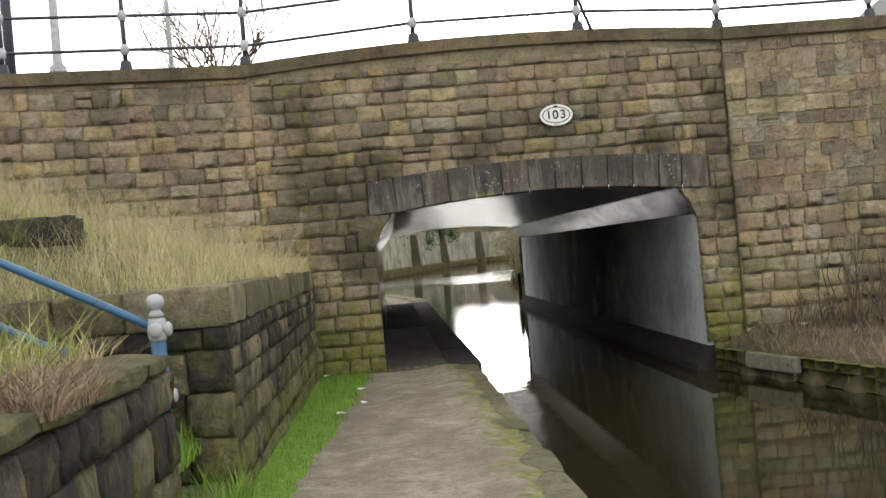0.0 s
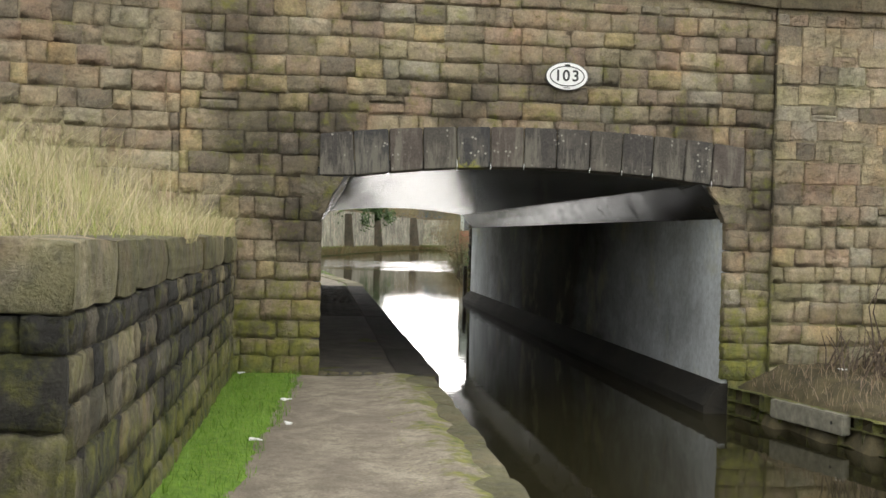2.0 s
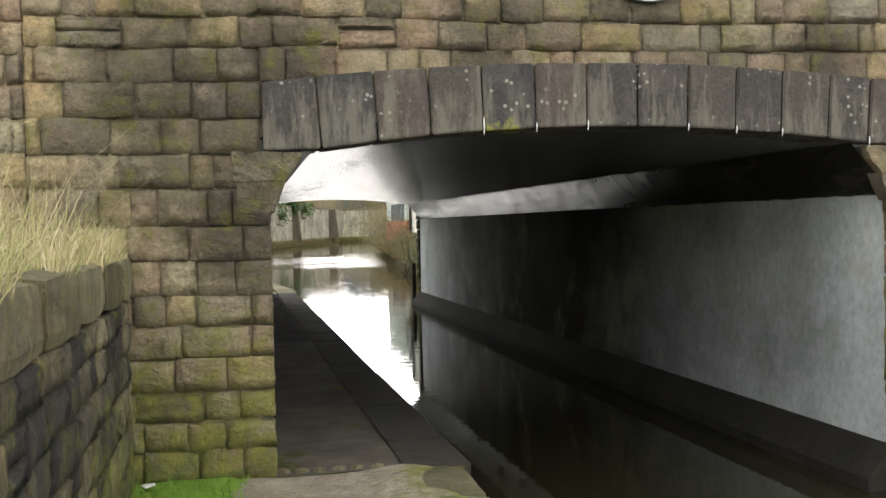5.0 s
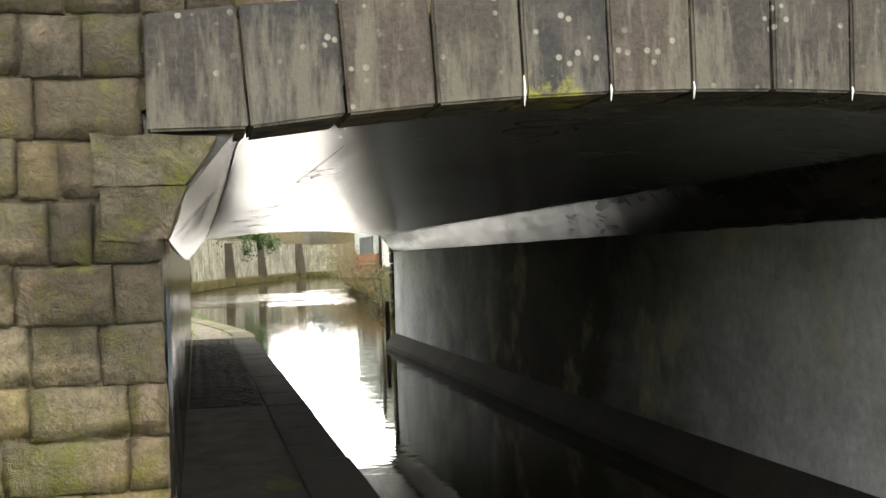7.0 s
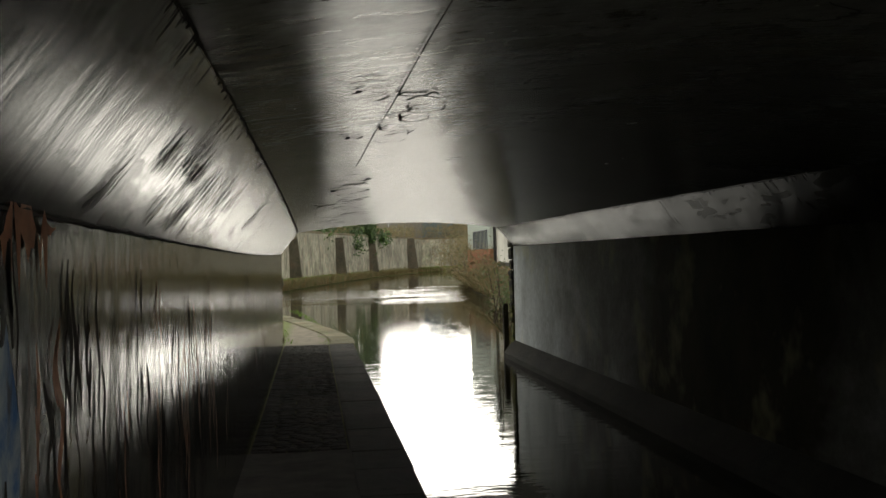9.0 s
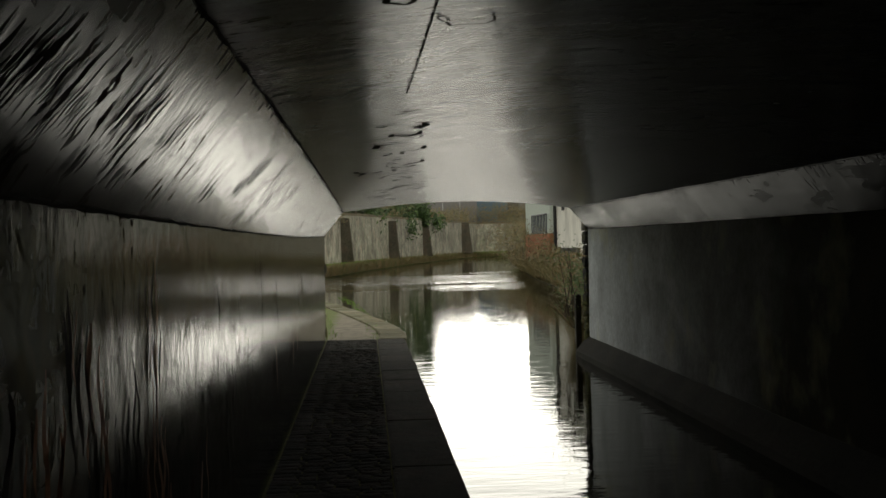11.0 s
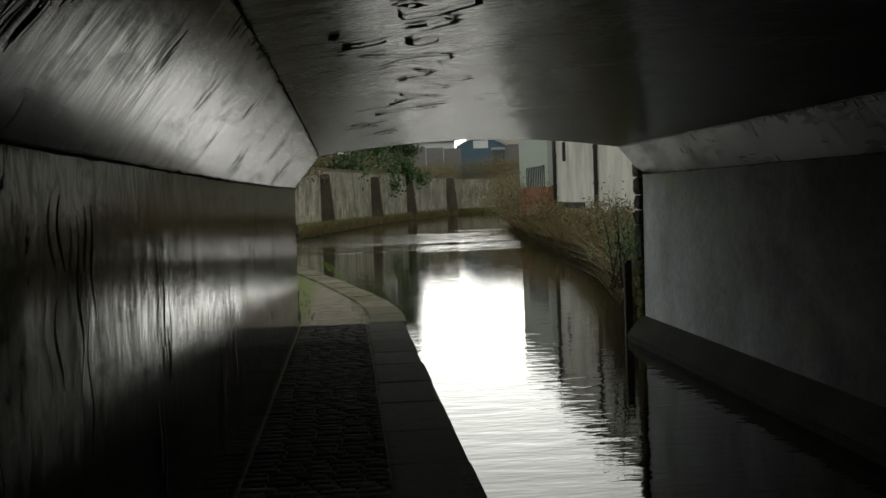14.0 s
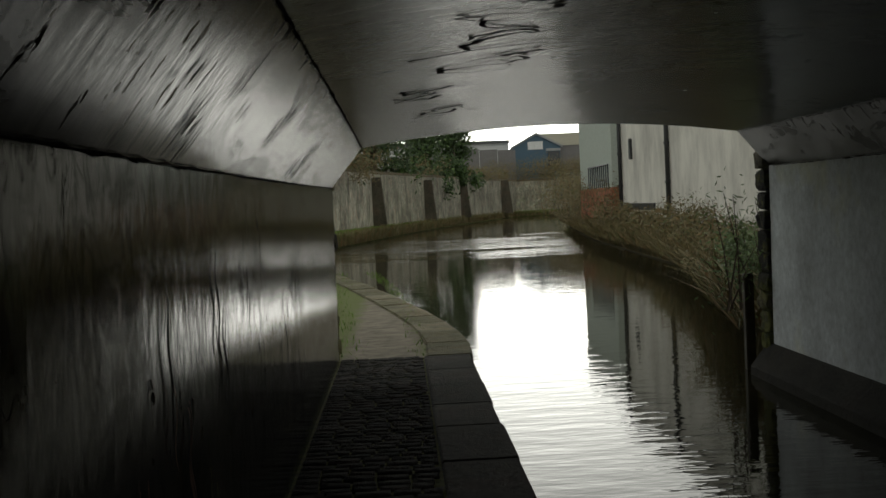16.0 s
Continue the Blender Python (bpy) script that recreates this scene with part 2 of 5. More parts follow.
def painted(name, across, gloss, drips, light, relief, mural_shade=False, film=0.0, shine=0.5, drawn=0.65, comb=None):
    """Old gloss paint on masonry: grimy, brushed across, with dark runs and scuffs."""
    s = Shader(name, gloss)
    s.b.inputs["IOR"].default_value = 1.5
    s.b.inputs["Anisotropic"].default_value = drawn
    along = s.t.nodes.new("ShaderNodeCombineXYZ")
    along.inputs[1].default_value = 1.0
    s.t.links.new(along.outputs[0], s.b.inputs["Tangent"])
    c = s.mix(s.ramp(s.noise(1.1, 5, 0.6), [(0.3, 0.0), (0.75, 1.0)]), tuple(0.6 * v for v in light), light)
    c = s.mix(1.0, c, s.ramp(s.noise(14, 5, 0.7), [(0.3, 0.75), (0.7, 1.1)]), "MULTIPLY")
    where = s.ramp(s.noise(0.8, 3), [(0.35, 0.35), (0.58, 1.0)])
    streak = s.ramp(s.noise(9, 5, 0.65, across, warp=0.4), [(0.54, 0.0), (0.62, 1.0)])
    stain = s.calc("MULTIPLY", s.calc("MULTIPLY", streak, where), drips)
    c = s.mix(stain, c, (0.045, 0.036, 0.026))
    grime = s.ramp(s.noise(2.6, 6, 0.7, (1, 0.3, 0.8), warp=0.5), [(0.44, 0.0), (0.78, 1.0)])
    grime = s.calc("MULTIPLY", grime, drips * 0.75)
    c = s.mix(grime, c, (0.035, 0.032, 0.026))
    fleck = s.ramp(s.noise(5.5, 5, 0.62, (1, 0.22, 0.9), warp=0.3), [(0.48, 0.0), (0.6, 1.0)])
    c = s.mix(s.calc("MULTIPLY", fleck, 0.4 * drips), c, (0.09, 0.085, 0.07))
    fleck = s.calc("MULTIPLY", fleck, 0.25 + 0.6 * drips)
    matt = s.calc("MAXIMUM", s.calc("MAXIMUM", stain, grime), fleck)
    if comb:
        # brush marks and scrubbed streaks that take the gloss off
        worn = s.ramp(s.noise(16, 6, 0.72, comb, warp=0.35), [(0.44, 0.0), (0.6, 0.8)])
        matt = s.calc("MAXIMUM", matt, s.calc("MULTIPLY", worn, s.ramp(s.noise(1.6, 4, 0.6), [(0.3, 0.35), (0.62, 1.0)])))
    if mural_shade:
        # old spray-can pictures in dark swirls, from a metre inside the mouth onwards, doubling as painted shade
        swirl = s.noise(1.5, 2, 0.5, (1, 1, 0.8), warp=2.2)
        shaded_inks = s.ramp(swirl, [(0.3, (0.0072, 0.0072, 0.0066)), (0.4, (0.036, 0.0336, 0.03)), (0.46, (0.0108, 0.0132, 0.018)), (0.5, (0.039, 0.036, 0.03)), (0.55, (0.012, 0.0108, 0.0096)), (0.6, (0.048, 0.0336, 0.0198)), (0.66, (0.0084, 0.0096, 0.0108))])
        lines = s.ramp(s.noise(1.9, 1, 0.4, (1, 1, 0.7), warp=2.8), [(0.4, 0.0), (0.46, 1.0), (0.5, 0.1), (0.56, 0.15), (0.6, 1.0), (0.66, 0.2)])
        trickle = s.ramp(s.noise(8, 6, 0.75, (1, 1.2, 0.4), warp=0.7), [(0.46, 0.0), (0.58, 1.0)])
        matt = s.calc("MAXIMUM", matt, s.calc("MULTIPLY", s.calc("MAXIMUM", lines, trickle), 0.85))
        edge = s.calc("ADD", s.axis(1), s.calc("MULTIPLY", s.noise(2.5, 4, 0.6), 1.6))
        # covers the deeper wall almost wholly, so the inks also stand for fading daylight
        c = s.mix(s.calc("MULTIPLY", s.ramp(s.calc("DIVIDE", edge, 4.0), [(0.42, 0.0), (0.55, 1.0)]), 0.94), c, shaded_inks)
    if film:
        # brown algae film away from the washed ends, deepened to paint in the mid-tunnel shade
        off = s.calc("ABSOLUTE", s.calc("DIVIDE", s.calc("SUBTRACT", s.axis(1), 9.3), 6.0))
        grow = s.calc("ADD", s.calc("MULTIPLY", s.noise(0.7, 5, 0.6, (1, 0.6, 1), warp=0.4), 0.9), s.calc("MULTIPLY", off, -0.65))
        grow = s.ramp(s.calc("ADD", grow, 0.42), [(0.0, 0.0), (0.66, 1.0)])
        algae_shade = s.ramp(s.noise(1.3, 5, 0.65), [(0.35, (0.026, 0.024, 0.016)), (0.6, (0.06, 0.052, 0.03))])
        c = s.mix(s.calc("MULTIPLY", grow, film), c, algae_shade)
    s.put(s.b.inputs["Specular IOR Level"], s.calc("MULTIPLY", s.calc("SUBTRACT", 1.0, matt, True), shine))
    yellow = s.ramp(s.noise(0.9, 4, 0.6), [(0.55, 0.0), (0.7, 0.5)])
    c = s.mix(yellow, c, tuple(v * k for v, k in zip(light, (0.75, 0.7, 0.42))))
    s.bump(s.noise(4.0, 3, 0.55, across, warp=0.3), relief, 0.03)
    return s.done(c, s.calc("ADD", s.calc("MULTIPLY", s.noise(6, 4), 0.1), gloss - 0.05))


M_PAINT_L = painted("white_paint_left_wall", (0.8, 1.6, 0.9), 0.14, 1.0, (0.3, 0.31, 0.32), 0.1, mural_shade=True, shine=0.46, drawn=0.1, comb=(1, 1.0, 0.35))
# haunch white cut to near black: the tunnel's gloom sits in its base colour
M_PAINT_H = painted("shaded_white_paint_haunch", (0.6, 1.7, 0.6), 0.19, 1.0, (0.042, 0.042, 0.04), 0.11, shine=0.56, drawn=0.1, comb=(0.3, 1.6, 0.3))
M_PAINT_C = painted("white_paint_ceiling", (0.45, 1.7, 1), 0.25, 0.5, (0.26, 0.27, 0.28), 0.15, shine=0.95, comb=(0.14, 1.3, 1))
# film here is algae plus painted shade, heaviest halfway along the tunnel
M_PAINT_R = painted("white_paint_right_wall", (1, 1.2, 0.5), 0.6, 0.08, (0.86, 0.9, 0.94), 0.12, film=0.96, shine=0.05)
M_SEAM = plain("dark_joint", (0.02, 0.018, 0.016), 1.0)
M_INK = plain("black_spray_paint", (0.025, 0.023, 0.022), 0.95)
s = Shader("blue_spray_paint", 0.6)
c = s.mix(s.ramp(s.noise(4.5, 6, 0.7, (1, 1, 0.6), warp=0.6), [(0.36, 0.0), (0.52, 1.0)]), (0.03, 0.09, 0.22), (0.24, 0.27, 0.3))
c = s.mix(s.ramp(s.noise(9, 5, 0.7, (1, 1, 0.35)), [(0.55, 0.0), (0.63, 0.8)]), c, (0.06, 0.05, 0.045))
M_BLUE_SPRAY = s.done(c)
M_RUST_SPRAY = plain("rust_red_spray_paint", (0.22, 0.1, 0.06), 0.5, vary=0.4)
for m in (M_INK, M_BLUE_SPRAY, M_RUST_SPRAY):
    m.node_tree.nodes["Principled BSDF"].inputs["Specular IOR Level"].default_value = 0.12
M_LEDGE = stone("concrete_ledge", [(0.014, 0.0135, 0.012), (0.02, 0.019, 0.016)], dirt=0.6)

s = Shader("towpath_grit", 0.95)
c = s.mix(s.ramp(s.noise(2.4, 6, 0.7), [(0.4, 0.0), (0.6, 1.0)]), (0.23, 0.198, 0.152), (0.35, 0.307, 0.242))
c = s.mix(s.ramp(s.noise(9, 5, 0.7), [(0.47, 0.0), (0.62, 0.65)]), c, (0.15, 0.128, 0.098))
c = s.mix(1.0, c, s.ramp(s.noise(55, 5, 0.8), [(0.3, 0.5), (0.7, 1.45)]), "MULTIPLY")
c = s.mix(s.ramp(s.noise(1.1, 4, 0.6, (1.6, 0.5, 1)), [(0.36, 0.6), (0.6, 0.0)]), c, (0.13, 0.105, 0.085))
side = s.calc("MULTIPLY", s.calc("SUBTRACT", s.axis(0), 0.62), 0.55)
c = s.mix(s.ramp(s.calc("ADD", side, s.noise(3.2, 5, 0.7)), [(0.62, 0.0), (0.74, 0.85)]), c, s.ramp(s.noise(11, 4, 0.6), [(0.35, (0.07, 0.09, 0.015)), (0.65, (0.2, 0.2, 0.035))]))
s.bump(s.calc("ADD", s.noise(60, 5, 0.7), s.calc("MULTIPLY", s.noise(14, 4), 1.5)), 0.35, 0.012)
M_GRIT = s.done(c)

s = Shader("mossy_grit", 0.95)
c = s.mix(s.ramp(s.noise(5, 5, 0.65), [(0.35, 0.0), (0.65, 1.0)]), (0.14, 0.12, 0.09), (0.27, 0.235, 0.18))
edge = s.calc("ABSOLUTE", s.calc("SUBTRACT", s.axis(0), 0.45))
c = s.mix(s.ramp(s.calc("ADD", edge, s.calc("MULTIPLY", s.noise(2.5, 5, 0.7), 0.5)), [(0.58, 0.0), (0.76, 1.0)]), c, (0.12, 0.145, 0.035))
s.bump(s.noise(50, 5, 0.7), 0.5, 0.02)
M_MOSSY_GRIT = s.done(c)

# the path's grit again, darkened in colour for the shade under the bridge
s = Shader("shaded_grit", 0.9)
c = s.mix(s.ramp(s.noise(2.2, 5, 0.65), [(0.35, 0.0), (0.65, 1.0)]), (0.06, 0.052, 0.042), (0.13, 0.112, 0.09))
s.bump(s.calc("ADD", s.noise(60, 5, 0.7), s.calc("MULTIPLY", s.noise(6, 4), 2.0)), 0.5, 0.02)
M_SHADEGRIT = s.done(c)

s = Shader("soil", 0.95)
c = s.mix(s.ramp(s.noise(5, 5, 0.65), [(0.35, 0.0), (0.65, 1.0)]), (0.045, 0.038, 0.02), (0.11, 0.09, 0.045))
s.bump(s.noise(25, 5, 0.7), 0.6, 0.03)
M_SOIL = s.done(c)

s = Shader("canal_water", 0.03)
s.b.inputs["IOR"].default_value = 1.33
c = s.mix(s.ramp(s.noise(0.7, 3), [(0.3, 0.0), (0.7, 1.0)]), (0.016, 0.015, 0.008), (0.026, 0.023, 0.012))
beyond = s.calc("DIVIDE", s.calc("SUBTRACT", s.axis(1), 5.0), 14.0, True)
ripple = s.calc("ADD", s.noise(2.4, 3, 0.55, (0.6, 1.6, 1)), s.calc("MULTIPLY", s.noise(0.5, 2), 0.8))
b = s.t.nodes.new("ShaderNodeBump")
b.inputs["Distance"].default_value = 0.02
gust = s.calc("SUBTRACT", 1.0, s.calc("ABSOLUTE", s.calc("DIVIDE", s.calc("SUBTRACT", s.axis(1), 62.0), 16.0)), True)
gust = s.calc("MULTIPLY", gust, s.ramp(s.noise(0.16, 3, 0.6, (0.5, 1, 1)), [(0.4, 0.0), (0.55, 1.0)]))
gust = s.calc("MULTIPLY", gust, s.ramp(s.noise(0.55, 4, 0.65, (0.3, 0.9, 1)), [(0.42, 0.04), (0.56, 1.0)]))
calm = s.calc("MULTIPLY", s.calc("SUBTRACT", 1.0, s.calc("DIVIDE", s.calc("SUBTRACT", s.axis(1), 17.0), 8.0, True)), 0.22)
b.inputs["Strength"].default_value = 1.0
s.put(b.inputs["Height"], s.calc("MULTIPLY", ripple, s.calc("ADD", s.calc("ADD", s.calc("MULTIPLY", beyond, s.calc("ADD", calm, 0.12)), 0.05), s.calc("MULTIPLY", gust, 3.5))))
s.t.links.new(b.outputs[0], s.b.inputs["Normal"])
M_WATER = s.done(c)


s = Shader("rank_verge", 0.95)
c = s.mix(s.ramp(s.noise(1.5, 5, 0.7), [(0.35, 0.0), (0.65, 1.0)]), (0.09, 0.1, 0.03), (0.17, 0.19, 0.06))
s.bump(s.noise(14, 4, 0.7), 0.7, 0.05)
M_VERGE = s.done(c)


def foliage(name, tones, rough=0.6):
    s = Shader(name, rough)
    c = s.ramp(s.island(), [(i / (len(tones) - 1), t) for i, t in enumerate(tones)])
    s.b.inputs["Subsurface Weight"].default_value = 0.0
    return s.done(s.mix(1.0, c, s.ramp(s.noise(3, 3), [(0.3, 0.7), (0.7, 1.25)]), "MULTIPLY"))


s = Shader("mossy_turf", 0.9)
c = s.mix(s.ramp(s.noise(16, 5, 0.7), [(0.35, 0.0), (0.65, 1.0)]), (0.085, 0.17, 0.012), (0.18, 0.31, 0.028))
s.bump(s.noise(60, 4, 0.7), 0.7, 0.02)
M_MOSS = s.done(c)
M_TURF = foliage("green_turf", [(0.1, 0.21, 0.014), (0.17, 0.31, 0.03), (0.12, 0.25, 0.018), (0.24, 0.33, 0.07)])
M_DRY = foliage("dry_grass", [(0.6, 0.5, 0.33), (0.68, 0.58, 0.4), (0.5, 0.41, 0.24), (0.55, 0.46, 0.25), (0.27, 0.31, 0.09), (0.5, 0.43, 0.24), (0.37, 0.37, 0.13), (0.6, 0.52, 0.33)])
M_YELLOWGRASS = foliage("yellow_green_grass", [(0.28, 0.32, 0.07), (0.36, 0.36, 0.12), (0.22, 0.28, 0.05), (0.42, 0.38, 0.18), (0.3, 0.34, 0.1)])
M_TUFT = foliage("brown_grass", [(0.24, 0.17, 0.11), (0.32, 0.24, 0.16), (0.18, 0.14, 0.08), (0.28, 0.19, 0.14)])
M_BRUSH = foliage("brown_brush", [(0.13, 0.1, 0.045), (0.22, 0.165, 0.075), (0.1, 0.1, 0.035), (0.15, 0.14, 0.05), (0.24, 0.14, 0.06), (0.12, 0.14, 0.045)])
M_LEAF = foliage("green_leaves", [(0.06, 0.11, 0.025), (0.1, 0.16, 0.04), (0.075, 0.13, 0.03), (0.15, 0.19, 0.06)])
M_EVERGREEN = foliage("evergreen_leaves", [(0.03, 0.06, 0.015), (0.05, 0.1, 0.02), (0.025, 0.045, 0.015), (0.09, 0.16, 0.025)])
M_TWIG = plain("bark", (0.1, 0.075, 0.055), 0.9)
M_RAIL = plain("dark_railing_paint", (0.03, 0.032, 0.05), 0.45)
M_RAIL_GREY = plain("grey_fitting_paint", (0.42, 0.43, 0.47), 0.5)
M_BLUE = plain("blue_rail_paint", (0.045, 0.13, 0.25), 0.35, vary=0.2)
M_SILVER = plain("silver_fitting_paint", (0.4, 0.41, 0.44), 0.45, vary=0.12)
M_WHITE = plain("white_enamel", (0.8, 0.8, 0.8), 0.35, vary=0.04)
M_BLACK = plain("black_enamel", (0.012, 0.012, 0.013), 0.35)
M_COLUMN = plain("grey_column_paint", (0.35, 0.36, 0.37), 0.5)
M_TIMBER = plain("weathered_timber", (0.2, 0.19, 0.15), 0.85, vary=0.35)
M_POSTWOOD = plain("wet_dark_timber", (0.05, 0.04, 0.03), 0.7)
M_RENDER = Shader("white_house_render", 0.85)
M_RENDER.bump(M_RENDER.noise(20, 4), 0.2, 0.01)
M_RENDER = M_RENDER.done(M_RENDER.mix(M_RENDER.ramp(M_RENDER.noise(0.8, 5, 0.65, (1, 1, 0.5)), [(0.4, 0.0), (0.7, 1.0)]), (0.82, 0.79, 0.73), (0.5, 0.48, 0.44)))
M_GREENWALL = plain("pale_green_render", (0.5, 0.55, 0.5), 0.8, vary=0.1)
M_BRICK = plain("orange_brick", (0.34, 0.13, 0.07), 0.85, vary=0.35, scale=6)
M_SLATE = plain("slate_roof", (0.12, 0.12, 0.125), 0.7)
M_SHED = plain("blue_cladding", (0.07, 0.13, 0.19), 0.5)
M_SHEDROOF = plain("cream_sheet_roof", (0.5, 0.47, 0.38), 0.6)
M_FENCE = plain("grey_cladding_fence", (0.2, 0.19, 0.19), 0.8)
M_PIPE = plain("black_drainpipe", (0.03, 0.03, 0.032), 0.5)
M_GLASS = plain("dark_window_glass", (0.02, 0.025, 0.03), 0.1)
M_ASPHALT = plain("asphalt", (0.05, 0.05, 0.05), 0.9)
M_LITTER = plain("white_litter", (0.75, 0.75, 0.75), 0.6)


# ---- building helpers ----
def mesh_from(name, verts, faces, material, smooth=False):
    me = bpy.data.meshes.new(name)
    me.from_pydata(verts, [], faces)
    me.materials.append(material)
    if smooth:
        me.polygons.foreach_set("use_smooth", [True] * len(me.polygons))
    me.update()
    return me


def from_bm(name, bm, material, smooth=False):
    bmesh.ops.recalc_face_normals(bm, faces=bm.faces[:])
    me = bpy.data.meshes.new(name)
    bm.to_mesh(me)
    bm.free()
    me.materials.append(material)
    if smooth:
        me.polygons.foreach_set("use_smooth", [True] * len(me.polygons))
    return me


def part(name, bm, material, parent=None, label="", smooth=False):
    """One mesh object in world coordinates, under a thing or a part where one is given."""
    me = bm if isinstance(bm, bpy.types.Mesh) else from_bm(name, bm, material, smooth)
    ob = new(name, me)
    if parent:
        ob.parent = parent
        if parent.type == "EMPTY":
            ob.matrix_parent_inverse = parent.matrix_basis.inverted()
    return tagged(ob, label)


def thing(name, at, label, category, group=""):
    e = new(name)
    e.location = at
    e.empty_display_size = 0.1
    e.matrix_basis = Matrix.Translation(at)
    return tagged(e, label, category, group)


def box(bm, x0, x1, y0, y1, z0, z1, bevel=0.0):
    m = Matrix.Translation(((x0 + x1) / 2, (y0 + y1) / 2, (z0 + z1) / 2)) @ Matrix.Diagonal((x1 - x0, y1 - y0, z1 - z0, 1))
    v = bmesh.ops.create_cube(bm, size=1, matrix=m)["verts"]
    if bevel:
        bmesh.ops.bevel(bm, geom=list({e for x in v for e in x.link_edges}), offset=bevel, segments=2, affect="EDGES")
    return bm


def boxed(*a, bevel=0.0):
    return box(bmesh.new(), *a, bevel=bevel)


def tube(bm, pts, radii, sides=8, caps=True):
    """A round bar along the points, with a radius at each."""
    pts = [Vector(p) for p in pts]
    rings = []
    for i, p in enumerate(pts):
        d = (pts[min(i + 1, len(pts) - 1)] - pts[max(i - 1, 0)]).normalized()
        a = d.orthogonal().normalized() if abs(d.z) < 0.95 else Vector((1, 0, 0))
        a = (a - d * a.dot(d)).normalized()
        b2 = d.cross(a)
        r = radii[i] if isinstance(radii, (list, tuple)) else radii
        rings.append([bm.verts.new(p + (a * math.cos(k) + b2 * math.sin(k)) * r) for k in np.linspace(0, 2 * math.pi, sides, endpoint=False)])
    for q, r in zip(rings, rings[1:]):
        for k in range(sides):
            bm.faces.new((q[k], q[(k + 1) % sides], r[(k + 1) % sides], r[k]))
    if caps:
        bm.faces.new(rings[0]), bm.faces.new(rings[-1])
    return bm


def turned(at, profile, sides=16):
    """A turned body about the upright through at: (radius, height) rows."""
    bm = bmesh.new()
    tube(bm, [(at[0], at[1], at[2] + h) for _, h in profile], [max(r, 0.001) for r, _ in profile], sides)
    return bm


def prism(outline, y0, y1):
    """An outline in x and z, drawn out from y0 to y1."""
    bm = bmesh.new()
    a = [bm.verts.new((x, y0, z)) for x, z in outline]
    b2 = [bm.verts.new((x, y1, z)) for x, z in outline]
    n = len(a)
    bm.faces.new(a), bm.faces.new(b2)
    for i in range(n):
        bm.faces.new((a[i], a[(i + 1) % n], b2[(i + 1) % n], b2[i]))
    return bm


def slab(outline, z0, z1):
    """An outline in plan, from z0 to z1."""
    bm = bmesh.new()
    a = [bm.verts.new((x, y, z0)) for x, y in outline]
    b2 = [bm.verts.new((x, y, z1)) for x, y in outline]
    n = len(a)
    bm.faces.new(a), bm.faces.new(b2)
    for i in range(n):
        bm.faces.new((a[i], a[(i + 1) % n], b2[(i + 1) % n], b2[i]))
    return bm


def sheet(name, xs, ys, height, material, skirt=None):
    """A ground surface on a grid, height(x, y) high."""
    v = [(x, y, height(x, y)) for y in ys for x in xs]
    n = len(xs)
    f = [(j * n + i, j * n + i + 1, (j + 1) * n + i + 1, (j + 1) * n + i) for j in range(len(ys) - 1) for i in range(n - 1)]
    return new(name, mesh_from(name, v, f, material, True))


# ---- rough-faced blocks ----
def block_mesh(name, rng, material, bulge=0.014, wild=0.009, grid=(-0.5, -0.45, -0.16, 0.17, 0.45, 0.5)):
    """A unit block seen from -y: x and z run from -0.5 to 0.5, the depth is in metres."""
    n = len(grid)
    v, f = [], []
    for j, z in enumerate(grid):
        for i, x in enumerate(grid):
            edge = i in (0, n - 1) or j in (0, n - 1)
            dx, dz = (rng.uniform(-0.02, 0.02) for _ in range(2))
            if edge:
                corner = i in (0, n - 1) and j in (0, n - 1)
                v.append((x * (0.975 if corner else 1.0) + dx * 1.1, 0.004, z * (0.95 if corner else 0.99) + dz * 1.9))
            else:
                rim = i in (1, n - 2) or j in (1, n - 2)
                v.append((x + dx * 1.6, -bulge * (0.8 if rim else 1.0) + rng.uniform(-wild, wild), z + dz * 2.0))
    ring = [i for i in range(n)] + [j * n + n - 1 for j in range(1, n)] + [(n - 1) * n + i for i in range(n - 2, -1, -1)] + [j * n for j in range(n - 2, 0, -1)]
    for j in range(n - 1):
        for i in range(n - 1):
            f.append((j * n + i, j * n + i + 1, (j + 1) * n + i + 1, (j + 1) * n + i))
    start = len(v)
    for k in ring:
        v.append((v[k][0], 0.1, v[k][2]))
    for k in range(len(ring)):
        k2 = (k + 1) % len(ring)
        f.append((ring[k2], ring[k], start + k, start + k2))
    return mesh_from(name, v, f, material, True)


BLOCKS = {}


def blocks_for(material, bulge, wild):
    key = (material.name, bulge)
    if key not in BLOCKS:
        rng = random.Random(len(BLOCKS) + 5)
        BLOCKS[key] = [block_mesh("stone", rng, material, bulge, wild) for _ in range(16)]
    return BLOCKS[key]


